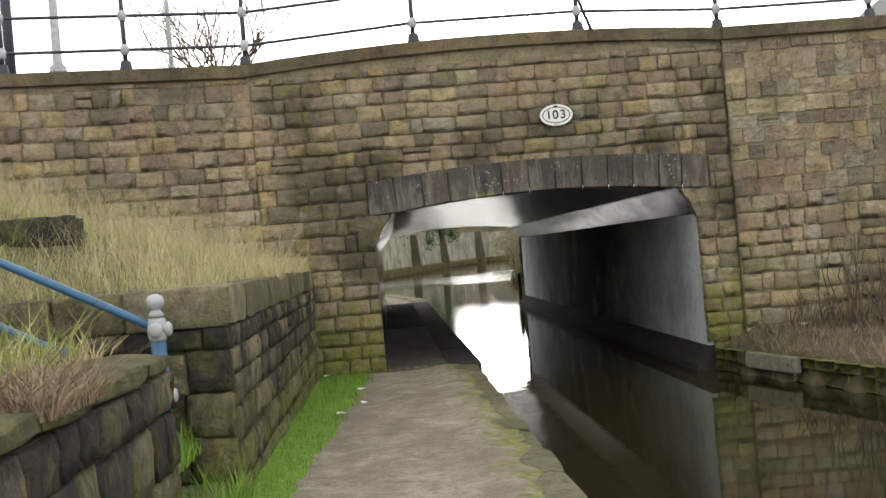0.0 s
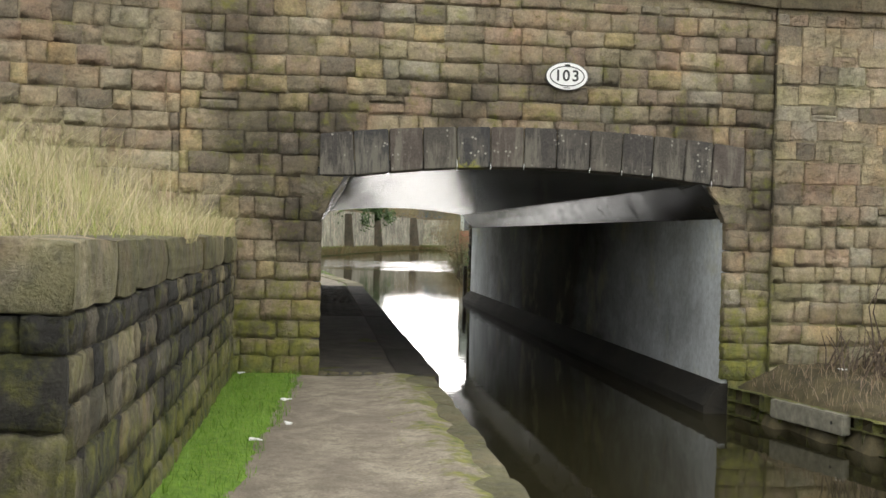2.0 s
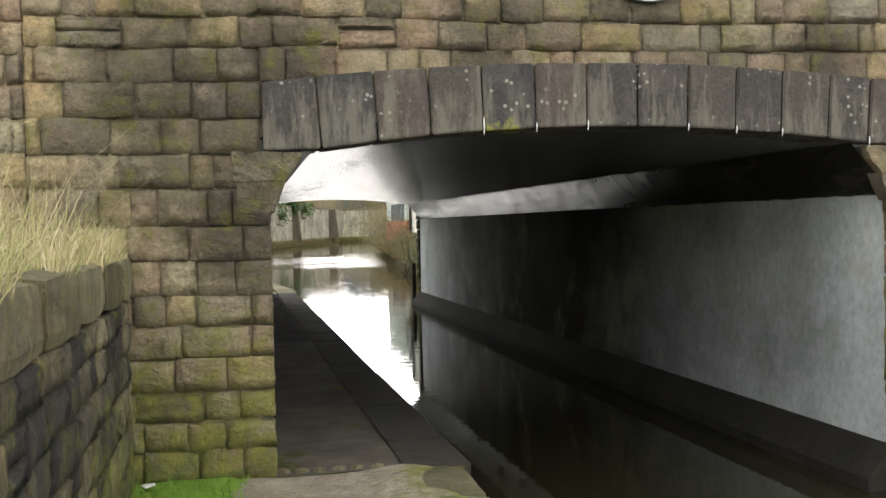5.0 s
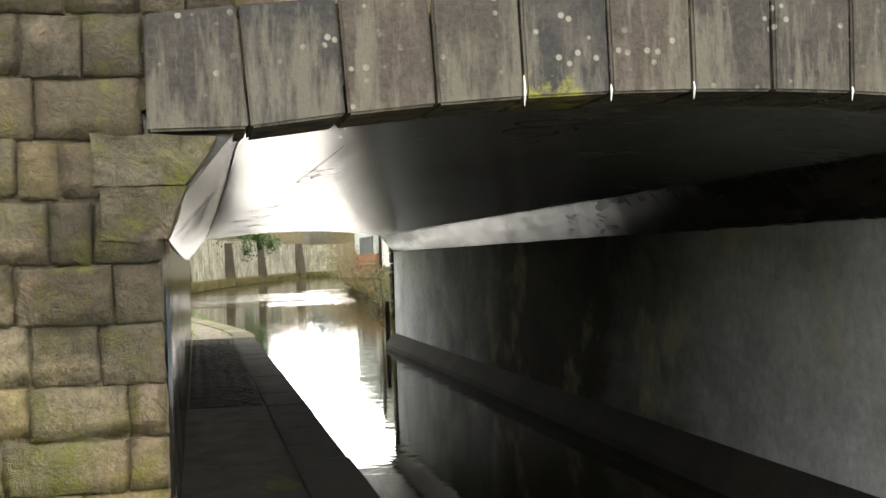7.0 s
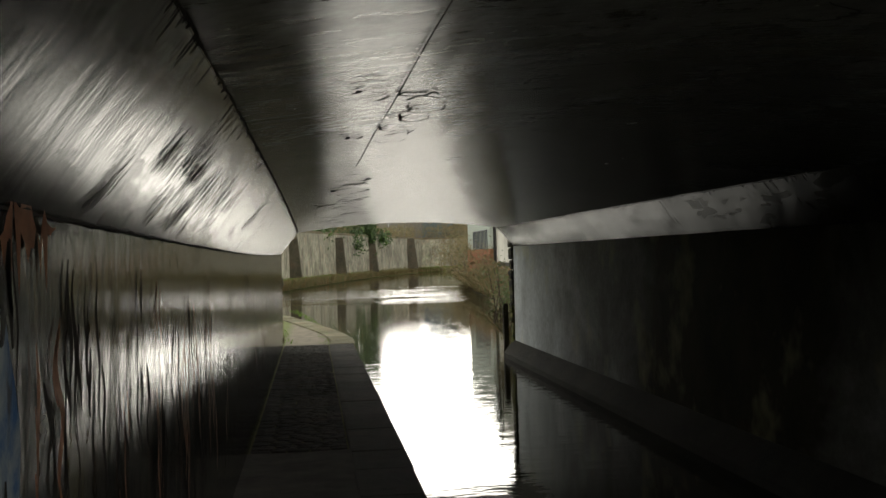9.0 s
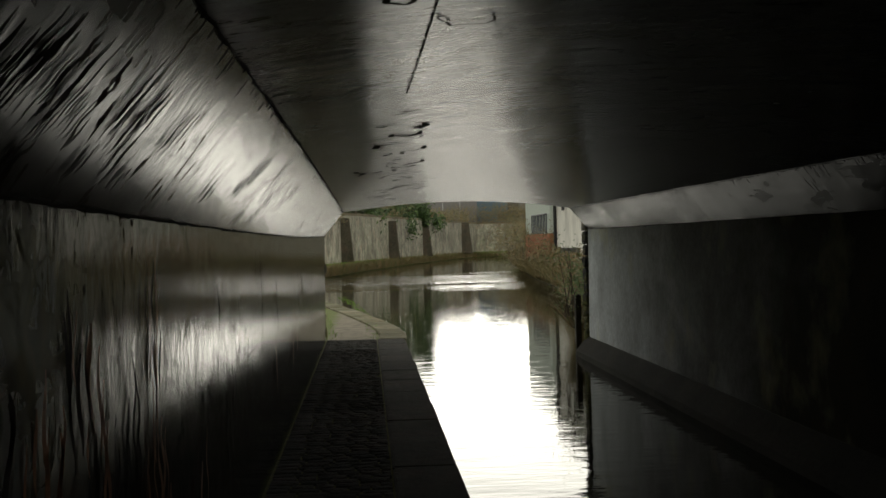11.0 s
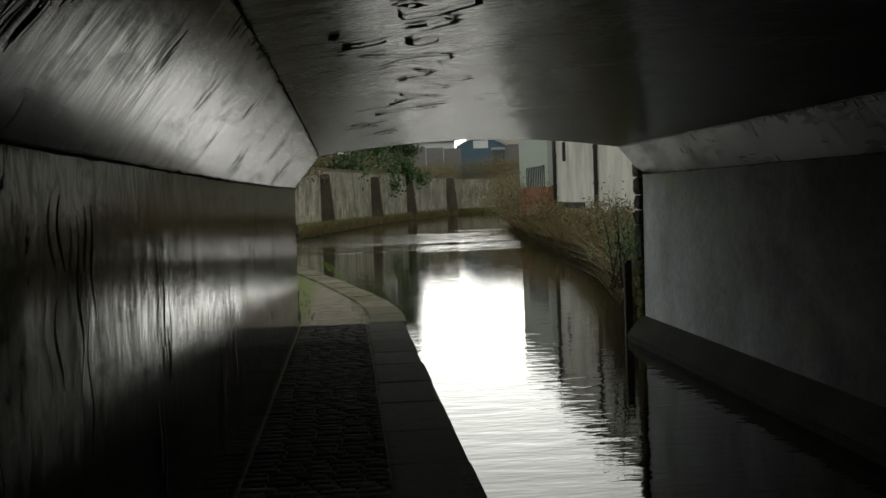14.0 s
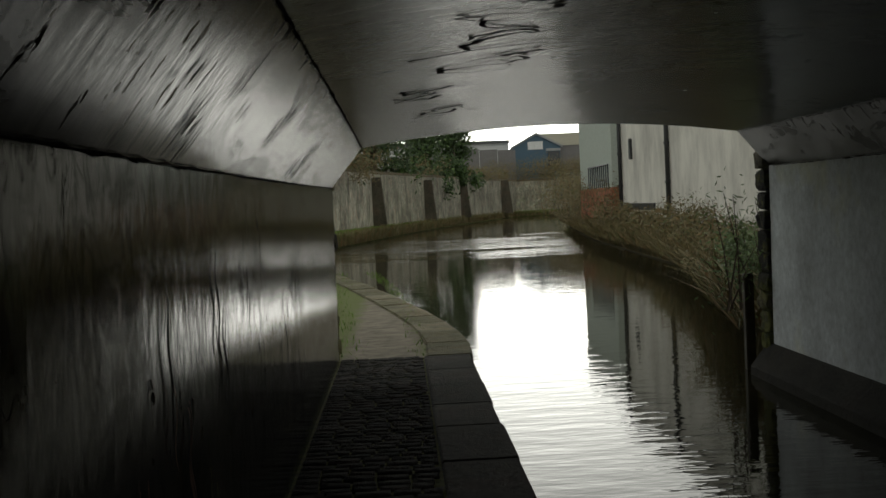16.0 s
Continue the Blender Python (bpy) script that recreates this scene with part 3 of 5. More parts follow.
def courses(wall, p0, p1, zb, zt, material, seed, course=(0.19, 0.245), length=(0.17, 0.42), skip=None, top=None, bulge=0.026, wild=0.013, gap=0.006, limit=300, name="stone", proud=0.0, split=0.0, waver=0.0):
    """Coursed blocks on the right-hand side of the line p0 to p1, each one an object under its wall."""
    rng = random.Random(seed)
    p0, p1 = Vector(p0), Vector(p1)
    u = (p1 - p0).normalized()
    run = (p1 - p0).length
    turn = math.atan2(u.y, u.x)
    out = Vector((u.y, -u.x))
    kinds = blocks_for(material, bulge, wild)
    z, made = zb, 0
    rest_v, rest_f = [], []
    while z < zt - 0.05:
        h = rng.uniform(*course)
        if z + h > zt - 0.06:
            h = zt - z
        a = -rng.uniform(0, 0.2)
        while a < run:
            w = rng.uniform(*length)
            if rng.random() < 0.15:
                w *= 0.65
            a0, a1 = max(a, 0), min(a + w, run)
            if run - a1 < 0.1:
                a1 = run
            a += w
            if a1 - a0 < 0.06:
                continue
            z1 = z + h
            for lo, hi in (skip(z, z1, a0, a1) if skip else [(a0, a1)]):
                if hi - lo < 0.05:
                    continue
                if top:
                    z1 = min(z + h, top((lo + hi) / 2))
                if z1 - z < 0.05:
                    continue
                if split and hi - lo > 0.16 and z1 - z > 0.17 and rng.random() < split:
                    cut = z + (z1 - z) * rng.uniform(0.4, 0.62)
                    rows = [(z, cut), (cut, z1)]
                else:
                    rows = [(z, z1)]
                for r0, r1 in rows:
                    mid = (lo + hi) / 2
                    c = p0 + u * mid + out * (proud + rng.uniform(-0.006, 0.014))
                    sway = waver * noise.noise((mid * 0.9, z * 2.3, seed))
                    m = Matrix.LocRotScale((c.x, c.y, (r0 + r1) / 2 + sway + rng.uniform(-0.005, 0.005)), Euler((rng.uniform(-0.04, 0.04), rng.uniform(-0.03, 0.03), turn + rng.uniform(-0.03, 0.03))), (hi - lo - gap, 1, r1 - r0 - gap))
                    me = rng.choice(kinds)
                    if made < limit:
                        ob = new(name, me)
                        ob.matrix_basis = m
                        ob.parent = wall
                        made += 1
                    else:
                        k = len(rest_v)
                        rest_v += [tuple(m @ x.co) for x in me.vertices]
                        rest_f += [tuple(i + k for i in p.vertices) for p in me.polygons]
            if a >= run:
                break
        z += h
    if rest_v:
        ob = new("stonework", mesh_from("stonework", rest_v, rest_f, {M_WING: M_WING_REST, M_DARK: M_DARK_REST}.get(material, material)))
        ob.parent = wall
        tagged(ob, kind="stuff")
    return made


# ---- ground, water, banks ----
WATER = -0.40
BED = -1.2
g = new("ground", mesh_from("ground", [(-900, -900, BED), (900, -900, BED), (900, 900, BED), (-900, 900, BED)], [(0, 1, 2, 3)], M_SOIL))
tagged(g, "brown earth under and beyond the canal", "ground", kind="structure")
w = new("water", mesh_from("water", [(-40, -60, WATER), (60, -60, WATER), (60, 260, WATER), (-40, 260, WATER)], [(0, 1, 2, 3)], M_WATER))
tagged(w, "murky olive canal water with light ripples", "water", kind="structure")

# towpath before the bridge, in the tunnel and beyond
def path_height(x, y):
    return 0.012 * noise.noise((x * 1.3, y * 0.9, 2)) + 0.008 * noise.noise((x * 5, y * 5, 7)) - 0.02 + 0.1 * max(0.0, min(1.0, (-0.45 - x) / 0.5)) * max(0.0, min(1.0, (-y - 2.0) / 5.0))


def worn_height(x, y):
    """The path's dirt laps over the inner edge of the kerb stones."""
    lap = 0.036 * max(0.0, min(1.0, (x - 0.55) / 0.3)) - 0.16 * max(0.0, x - (0.9 + 0.1 * noise.noise((3, y * 0.8, 6)) + 0.05 * noise.noise((3, y * 2.3, 8))))
    return path_height(x, y) + lap


tp = sheet("towpath", np.linspace(-1.3, 1.14, 36), np.linspace(-26, 0.02, 260), worn_height, M_GRIT)
tagged(tp, "worn grit towpath with muddy patches beside the canal", "path", kind="structure")
part("path_fill", boxed(-1.3, 0.84, -26, 0.0, BED, -0.12), M_SOIL, tp)
kerb = part("canal_kerb", boxed(0.84, 1.2, -26, 0.0, BED, -0.07), M_SOIL)
tagged(kerb, "worn stone kerb along the towpath edge", "kerb", kind="structure")
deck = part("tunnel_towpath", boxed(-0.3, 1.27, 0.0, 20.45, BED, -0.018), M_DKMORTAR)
tagged(deck, "dark cobbled towpath through the tunnel", "path", kind="structure")

# towpath beyond the bridge bends away to the left
BEND = [(1.34, 20.45), (1.36, 21.5), (1.3, 22.6), (1.2, 23.7), (0.95, 25.5), (0.6, 27.7), (0.0, 31.2), (-0.85, 35.5), (-2.2, 41.0), (-5.0, 49.0), (-12, 58)]
outer = part("towpath_beyond", slab([(x - 0.42, y) for x, y in BEND] + [(-30, 58), (-30, 20.45)], BED, -0.03), M_MOSSY_GRIT)
tagged(outer, "grit towpath bending away past the bridge", "path", kind="structure")


def bank_line(pts, name, z, width, label, material=M_SOIL):
    ob = part(name, slab(pts, BED, z), material)
    return tagged(ob, label, "bank", kind="structure")


LEFT_BANK = [(-12, 58.2), (-5.0, 59), (-2.4, 65), (0.3, 82), (3.0, 96), (6.5, 112), (13.8, 139.5), (24, 140.3), (60, 141)]
bank_line(LEFT_BANK + [(60, 320), (-120, 320), (-120, 58.2)], "bank_left", 0.25, 0, "grassy canal bank before a stone wall", M_VERGE)
RIGHT_BANK = [(4.95, 20.9), (5.5, 24), (6.75, 29.7), (8.0, 38.5), (8.7, 49.5), (9.3, 58.7), (12.0, 84), (17, 110), (26, 125), (60, 131)]
bank_line(RIGHT_BANK + [(160, 131), (160, 20.9)], "bank_right", 0.15, 0, "overgrown canal bank beside a white house")
NEAR_RIGHT = [(4.6, 0.0), (4.72, -0.6), (5.0, -1.8), (5.35, -3.3), (5.9, -6), (6.8, -12), (8, -26)]
near_right = bank_line(NEAR_RIGHT + [(40, -26), (40, 0.0)], "bank_near_right", -0.12, 0, "earth bank below the bridge wing wall")

# ---- bridge face ----
def intrados(x):
    return 2.24 - 0.035 * (x - 2.33) ** 2


def extrados(x):
    return 2.667 - 0.026 * (x - 2.3) ** 2


def parapet(x):
    return 4.06 + 0.15 * max(0.0, 1 - ((x - 1.75) / 3.3) ** 2)


FL, FR = -1.46, 4.95
arch_line = [(x, 2.275 - 0.2 * max(0, abs(x - 2.245) - 1.8)) for x in np.linspace(-0.05, 4.52, 19)]
top_line = [(x, parapet(x)) for x in np.linspace(FR, FL, 15)]
bm = prism([(FL, BED), (-0.05, BED)] + arch_line + [(4.52, BED), (FR, BED)] + top_line, 0.003, 0.45)
face = part("wall_bridge_face", bm, M_MORTAR)
tagged(face, "coursed sandstone bridge face with an arched opening", "wall", kind="structure")


def face_skip(z0, z1, a0, a1):
    x0, x1 = FL + a0, FL + a1
    res = []
    if z1 <= 2.12:
        left_end = 0.035
        right_end = 4.435
        if x0 < left_end:
            hi = min(x1, left_end)
            if left_end - hi < 0.1:
                hi = left_end
            res.append((x0 - FL, hi - FL))
        if x1 > right_end:
            lo = max(x0, right_end)
            if lo - right_end < 0.1:
                lo = right_end
            res.append((lo - FL, x1 - FL))
        return res
    if z0 < 2.55:
        if x0 < -0.015:
            res.append((x0 - FL, min(x1, -0.015) - FL))
        if x1 > 4.625:
            res.append((max(x0, 4.625) - FL, x1 - FL))
        if z1 > 2.53 and x1 > 0 and x0 < 4.62 and z1 > extrados((x0 + x1) / 2) + 0.03:
            res.append((max(x0, -0.015) - FL, min(x1, 4.625) - FL))
        return res
    return [(a0, a1)]


# arch ring
JOINTS = [-0.01, 0.36, 0.73, 1.085, 1.443, 1.805, 2.164, 2.522, 2.884, 3.238, 3.579, 3.935, 4.244, 4.62]
ring = thing("arch_ring", (2.3, 0, 2.1), "sooty sandstone arch ring with lime drips over the canal", "arch")
rng = random.Random(3)
for x0, x1 in zip(JOINTS, JOINTS[1:]):
    g2 = 0.006
    lean = lambda x, top: x + (x - 2.3) * (0.012 if top else -0.004)
    bm = bmesh.new()
    pts = []
    for x, top in ((x0 + g2, False), (x1 - g2, False), (x1 - g2, True), (x0 + g2, True)):
        zz = extrados(x) if top else (2.095 if x < 0.3 or x > 4.3 else intrados(x))
        pts.append((lean(x, top) if 0.1 < x < 4.5 else x, zz))
    d = rng.uniform(0, 0.008)
    bm = prism(pts, -0.045 - d, 0.4)
    bmesh.ops.bevel(bm, geom=bm.edges[:], offset=0.01, segments=2, affect="EDGES")
    part("voussoir", bm, M_ARCH_MOSS if abs(x0 - 1.443) < 0.01 else M_ARCH, ring)


def rough_block(x0, x1, y0, y1, z0, z1, wild=0.014, cuts=2):
    """A block with broken faces and worn arrises."""
    bm = boxed(x0, x1, y0, y1, z0, z1)
    bmesh.ops.subdivide_edges(bm, edges=bm.edges[:], cuts=cuts, use_grid_fill=True)
    mid = Vector(((x0 + x1) / 2, (y0 + y1) / 2, (z0 + z1) / 2))
    half = Vector(((x1 - x0) / 2, (y1 - y0) / 2, (z1 - z0) / 2))
    for vt in bm.verts:
        d = vt.co - mid
        near = sum(abs(d[k]) > half[k] * 0.98 for k in range(3))
        if near > 1:
            vt.co -= Vector([math.copysign(0.01, d[k]) if abs(d[k]) > half[k] * 0.98 else 0 for k in range(3)]) * (near - 1)
        vt.co += wild * noise.noise_vector(vt.co * 11)
    return bm


for flip in (False, True):
    for pts in ([(-0.22, 1.9), (0.1, 1.9), (0.19, 2.0), (0.225, 2.088), (-0.22, 2.088)], [(-0.2, 1.7), (0.035, 1.7), (0.075, 1.8), (0.11, 1.895), (-0.2, 1.895)]):
        bm = prism([(4.455 - x if flip else x + 0.02, z) for x, z in pts], -0.032, 0.14)
        bmesh.ops.triangulate(bm, faces=bm.faces[:])
        bmesh.ops.subdivide_edges(bm, edges=bm.edges[:], cuts=3, use_grid_fill=True)
        for vt in bm.verts:
            vt.co += 0.016 * noise.noise_vector(vt.co * 9) + 0.008 * noise.noise_vector(vt.co * 28)
        part("corbel", bm, M_FACE, ring)
for x, l in ((1.443, 0.1), (1.805, 0.04), (2.164, 0.045), (2.884, 0.03), (3.238, 0.03), (3.579, 0.035), (4.244, 0.05)):
    z = intrados(x)
    bm = bmesh.new()
    tube(bm, [(x, -0.05, z + l * 0.9), (x + 0.002, -0.052, z + l * 0.3), (x, -0.045, z - 0.03)], [0.003, 0.006, 0.002], 6)
    part("lime_drip", bm, M_WHITE, ring, "white lime drip")

# wing walls
LW0, LW1 = Vector((FL, 0.0)), Vector((FL - 7.0 * math.cos(radians(13)), -7.0 * math.sin(radians(13))))
RW0, RW1 = Vector((FR, -0.06)), Vector((FR + 9.0, -0.35))


def wing(name, a, b2, label, zb):
    n = Vector((-(b2 - a).y, (b2 - a).x)).normalized()
    o = 0.003
    pts = [a + n * o, b2 + n * o, b2 + n * 0.45, a + n * 0.45]
    ob = part(name, slab([(p.x, p.y) for p in pts], zb, 4.06), M_MORTAR)
    return tagged(ob, label, "wall", kind="structure")


wing_l = wing("wall_wing_left", LW1, LW0, "coursed sandstone wing wall above a grass bank", 0.0)
wing_r = wing("wall_wing_right", RW0, RW1, "mossy coursed sandstone wing wall by the water", BED)

# copings
def coping_run(parent, a, b2, zf, length=0.85):
    u = (b2 - a).normalized()
    run = (b2 - a).length
    n = int(run / length)
    for i in range(n):
        s0, s1 = run * i / n, run * (i + 1) / n
        p = a + u * ((s0 + s1) / 2)
        z0, z1 = zf(a + u * s0), zf(a + u * s1)
        bm = boxed(-(s1 - s0) / 2 - 0.003, (s1 - s0) / 2 + 0.003, -0.07, 0.5, 0, 0.17, bevel=0.008)
        bmesh.ops.transform(bm, matrix=Matrix.Translation((p.x, p.y, (z0 + z1) / 2)) @ Matrix.Rotation(math.atan2(u.y, u.x), 4, "Z") @ Matrix.Rotation(-math.atan2(z1 - z0, s1 - s0), 4, "Y"), verts=bm.verts[:])
        part("coping_stone", bm, M_COPING, parent)


coping = thing("parapet_coping", (1.7, 0, 4.1), "weathered brown sandstone coping along the parapet", "coping")
coping_run(coping, Vector((FL, 0)), Vector((FR, 0)), lambda p: parapet(p.x))
coping_run(coping, LW1, LW0, lambda p: 4.06)
coping_run(coping, RW0, RW1, lambda p: 4.06 - 0.01 * (p.x - FR))

# fill of the bridge, road on top, and the far face
fill_l = part("embankment_left", boxed(-60, -0.35, 0.45, 20.3, BED, 4.0), M_SOIL)
tagged(fill_l, "earth fill of the bridge approach", "embankment", kind="structure")
fill_r = part("embankment_right", boxed(4.8, 60, 0.45, 20.3, BED, 4.0), M_SOIL)
tagged(fill_r, "earth fill of the bridge approach", "embankment", kind="structure")
road = part("road", boxed(-60, 60, 0.5, 20.2, 4.0, 4.06), M_ASPHALT)
tagged(road, "asphalt road over the bridge", "road", kind="structure")
bm = prism([(-60, BED), (0.0, BED), (0.0, 2.3), (4.48, 2.3), (4.48, BED), (60, BED), (60, 4.6), (-60, 4.6)], 20.3, 20.6)
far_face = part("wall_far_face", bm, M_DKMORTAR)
tagged(far_face, "far stone face of the bridge", "wall", kind="structure")

# ---- tunnel lining ----
Y0, Y1 = 0.06, 20.45


def sag(y):
    """How far the left haunch has swollen at y: nothing at the mouths, most in the middle."""
    return max(0.0, math.sin(math.pi * min(max(y / 20.4, 0.0), 1.0))) ** 0.8


def haunch_at(q, y):
    """A point of the left haunch, from its foot (q = 0) to its head (q = 1)."""
    k = sag(y)
    return 0.018 + (0.317 + 0.035 * k) * q, 1.743 - 0.065 * k + (0.385 + 0.065 * k) * q


def lining(name, pts, thick, material, label, category="wall", shape=None):
    """A shell along the tunnel: an inner line of (x, z) points and the same line moved out."""
    n, rows = len(pts), 60
    v, f = [], []
    for j in range(rows + 1):
        y = Y0 + (Y1 - Y0) * j / rows
        row = [shape(q, y) for q in np.linspace(0, 1, n)] if shape else pts
        for (x, z), (dx, dz) in zip(row, thick):
            k = 0.006 * noise.noise((x * 2, y * 1.5, z * 2))
            v.append((x + k * (1 if dx else 0), y, z + k * (1 if dz else 0)))
        for (x, z), (dx, dz) in zip(row, thick):
            v.append((x + dx, y, z + dz))
    w2 = 2 * n
    for j in range(rows):
        for i in range(n - 1):
            a, b3 = j * w2 + i, (j + 1) * w2 + i
            f.append((a, a + 1, b3 + 1, b3))
            f.append((a + n, b3 + n, b3 + n + 1, a + n + 1))
        for i in (0, n - 1):
            a, b3 = j * w2 + i, (j + 1) * w2 + i
            f.append((a, b3, b3 + n, a + n))
    for j in (0, rows):
        for i in range(n - 1):
            a = j * w2 + i
            f.append((a, a + n, a + n + 1, a + 1))
    me = mesh_from(name, v, f, material)
    b = bmesh.new()
    b.from_mesh(me)
    bmesh.ops.recalc_face_normals(b, faces=b.faces[:])
    b.to_mesh(me)
    b.free()
    return tagged(new(name, me), label, category, kind="structure")


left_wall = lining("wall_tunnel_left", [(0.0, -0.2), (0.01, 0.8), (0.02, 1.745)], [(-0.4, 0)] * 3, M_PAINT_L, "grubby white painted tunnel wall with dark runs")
lining("haunch_left", [(0.018, 1.743), (0.178, 1.936), (0.335, 2.128)], [(-0.3, 0.3)] * 3, M_PAINT_H, "sloping white painted haunch toned down for shade, with black scuffs", "trim", haunch_at)
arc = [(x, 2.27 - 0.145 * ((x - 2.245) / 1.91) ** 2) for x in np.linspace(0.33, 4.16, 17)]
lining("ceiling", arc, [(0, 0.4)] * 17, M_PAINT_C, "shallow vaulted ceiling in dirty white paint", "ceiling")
lining("haunch_right", [(4.158, 2.128), (4.312, 1.94), (4.472, 1.755)], [(0.3, 0.3)] * 3, M_PAINT_H, "sloping white painted haunch over the water, toned down for shade", "trim")
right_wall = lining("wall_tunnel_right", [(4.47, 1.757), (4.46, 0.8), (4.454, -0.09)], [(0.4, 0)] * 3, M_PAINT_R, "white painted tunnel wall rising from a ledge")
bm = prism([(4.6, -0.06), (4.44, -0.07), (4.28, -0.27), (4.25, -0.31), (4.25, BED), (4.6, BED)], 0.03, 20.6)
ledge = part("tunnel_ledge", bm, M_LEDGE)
tagged(ledge, "dark concrete ledge at the foot of the wall", "ledge", kind="structure")

# ---- the bank, retaining walls and steps on the towpath side ----
def bank_z(x, y):
    if y < -7.9:
        return 1.12 + 0.42 * max(0.0, -2.0 - x) + 0.05 * noise.noise((x * 1.7, y * 1.7, 0))
    k = max(0.0, min(1.0, (y + 7.7) / 3.5))
    return min(1.38 + 0.35 * max(0.0, -0.95 - x) * k, 3.2) + 0.05 * noise.noise((x * 1.7, y * 1.7, 0))


bank = sheet("bank_grass", np.linspace(-16, -1.05, 60), list(np.linspace(-7.75, 0.1, 40)), bank_z, M_SOIL)
tagged(bank, "steep bank of rough grass under the wing wall", "bank", kind="structure")
bank2 = sheet("bank_grass_near", np.linspace(-16, -1.2, 40), list(np.linspace(-26, -9.6, 50)), bank_z, M_SOIL)
tagged(bank2, "grassy bank behind the low wall", "bank", kind="structure")

ret = part("wall_retaining", boxed(-1.3, -0.88, -7.86, 0.0, BED, 1.16), M_DKMORTAR)
tagged(ret, "blackened sandstone retaining wall with pale cap stones", "wall", kind="structure")
ret_end = part("wall_retaining_end", boxed(-6, -1.3, -7.86, -7.45, BED, 1.42), M_DKMORTAR)
tagged(ret_end, "blackened block wall beside the steps", "wall", kind="structure")
low = part("wall_low", boxed(-1.3, -0.97, -26, -9.5, BED, 1.05), M_DKMORTAR)
tagged(low, "low blackened stone wall with a flat top", "wall", kind="structure")
stub = part("wall_bank_stub", boxed(-9, -2.5, -5.2, -4.9, 0.5, 2.1), M_DKMORTAR)
tagged(stub, "short dark stone wall on the bank", "wall", kind="structure")

steps = thing("stone_steps", (-1.6, -8.25, 0.0), "worn stone steps climbing the bank", "steps")
for i in range(10):
    part("step", boxed(-1.1 - 0.3 * i - 1.2, -0.95 - 0.3 * i, -9.48, -7.92, -0.2 + 0.2 * i, 0.2 + 0.2 * i, bevel=0.015), M_CAP, steps)

post = thing("handrail", (-1.255, -8.1, 0.4), "blue tubular handrail with silver ball fittings by steps", "handrail")
HX, HY = -1.27, -8.1
part("post", turned((HX, HY, 0.4), [(0.05, 0.0), (0.047, 0.8)]), M_BLUE, post, smooth=True)
part("foot", turned((HX, HY, 0.4), [(0.1, 0.0), (0.1, 0.05), (0.06, 0.1), (0.055, 0.2), (0.048, 0.21)]), M_BLUE, post, "blue flanged foot", smooth=True)
for z in (0.79, 1.2):
    c2 = part("fitting", turned((HX, HY, z), [(0.05, -0.07), (0.055, -0.05), (0.061, -0.025), (0.061, 0.025), (0.055, 0.05), (0.05, 0.07)]), M_SILVER, post, "silver collar", smooth=True)
    for dx, dy in ((0.0, -1.0), (1.0, 0.0)):
        bm = bmesh.new()
        tube(bm, [(HX + dx * 0.03, HY + dy * 0.03, z), (HX + dx * 0.075, HY + dy * 0.075, z), (HX + dx * 0.088, HY + dy * 0.088, z)], [0.044, 0.044, 0.03], 16)
        part("boss", bm, M_SILVER, c2, smooth=True)
part("finial", turned((HX, HY, 1.28), [(0.045, 0.0), (0.045, 0.02), (0.028, 0.035), (0.03, 0.045), (0.048, 0.06), (0.056, 0.085), (0.054, 0.105), (0.04, 0.128), (0.012, 0.14)]), M_SILVER, post, "silver ball finial", smooth=True)
for z0 in (1.2, 0.79):
    bm = bmesh.new()
    tube(bm, [(HX, HY, z0), (HX - 0.12, HY, z0 + 0.07), (HX - 3.2, HY, z0 + 1.72)], 0.027, 12)
    part("rail", bm, M_BLUE, post, smooth=True)

# ---- parapet railing ----
railing = thing("parapet_railing", (1.7, 0.2, 4.2), "dark iron tube railing with ball fittings on the coping", "railing")


def rail_post(x, y, z):
    p = part("railing_post", turned((x, y, z), [(0.032, 0.0), (0.03, 1.12)], 10), M_RAIL, railing, smooth=True)
    part("shoe", turned((x, y, z), [(0.085, 0.0), (0.085, 0.05), (0.075, 0.1), (0.065, 0.15), (0.035, 0.16)], 10), M_RAIL, p, smooth=True)
    for h in (0.3, 0.75, 1.1):
        part("fitting", turned((x, y, z + h), [(0.035, -0.07), (0.05, -0.05), (0.062, -0.02), (0.062, 0.02), (0.05, 0.05), (0.035, 0.07)], 12), M_RAIL_GREY, p, "grey ball fitting", smooth=True)


line = []
for x in (-7.4, -6.0, -4.5, -3.02):
    line.append((x, (x - FL) * math.tan(radians(13)) + 0.2, 4.23))
for x in (-1.5, 0.79, 3.05, 4.99):
    line.append((x, 0.2, parapet(x) + 0.17))
for x in (7.1, 9.2, 11.3):
    line.append((x, 0.1, 4.2))
for q in line:
    rail_post(*q)
for h in (0.3, 0.75, 1.1):
    bm = bmesh.new()
    tube(bm, [(x, y, z + h) for x, y, z in line], 0.021, 8)
    part("rail", bm, M_RAIL, railing, smooth=True)
bm = bmesh.new()
tube(bm, [(3.05, 0.2, 4.95), (3.2, 0.35, 4.6), (3.38, 0.5, 4.22)], 0.022, 8)
part("brace", bm, M_RAIL, railing, smooth=True)

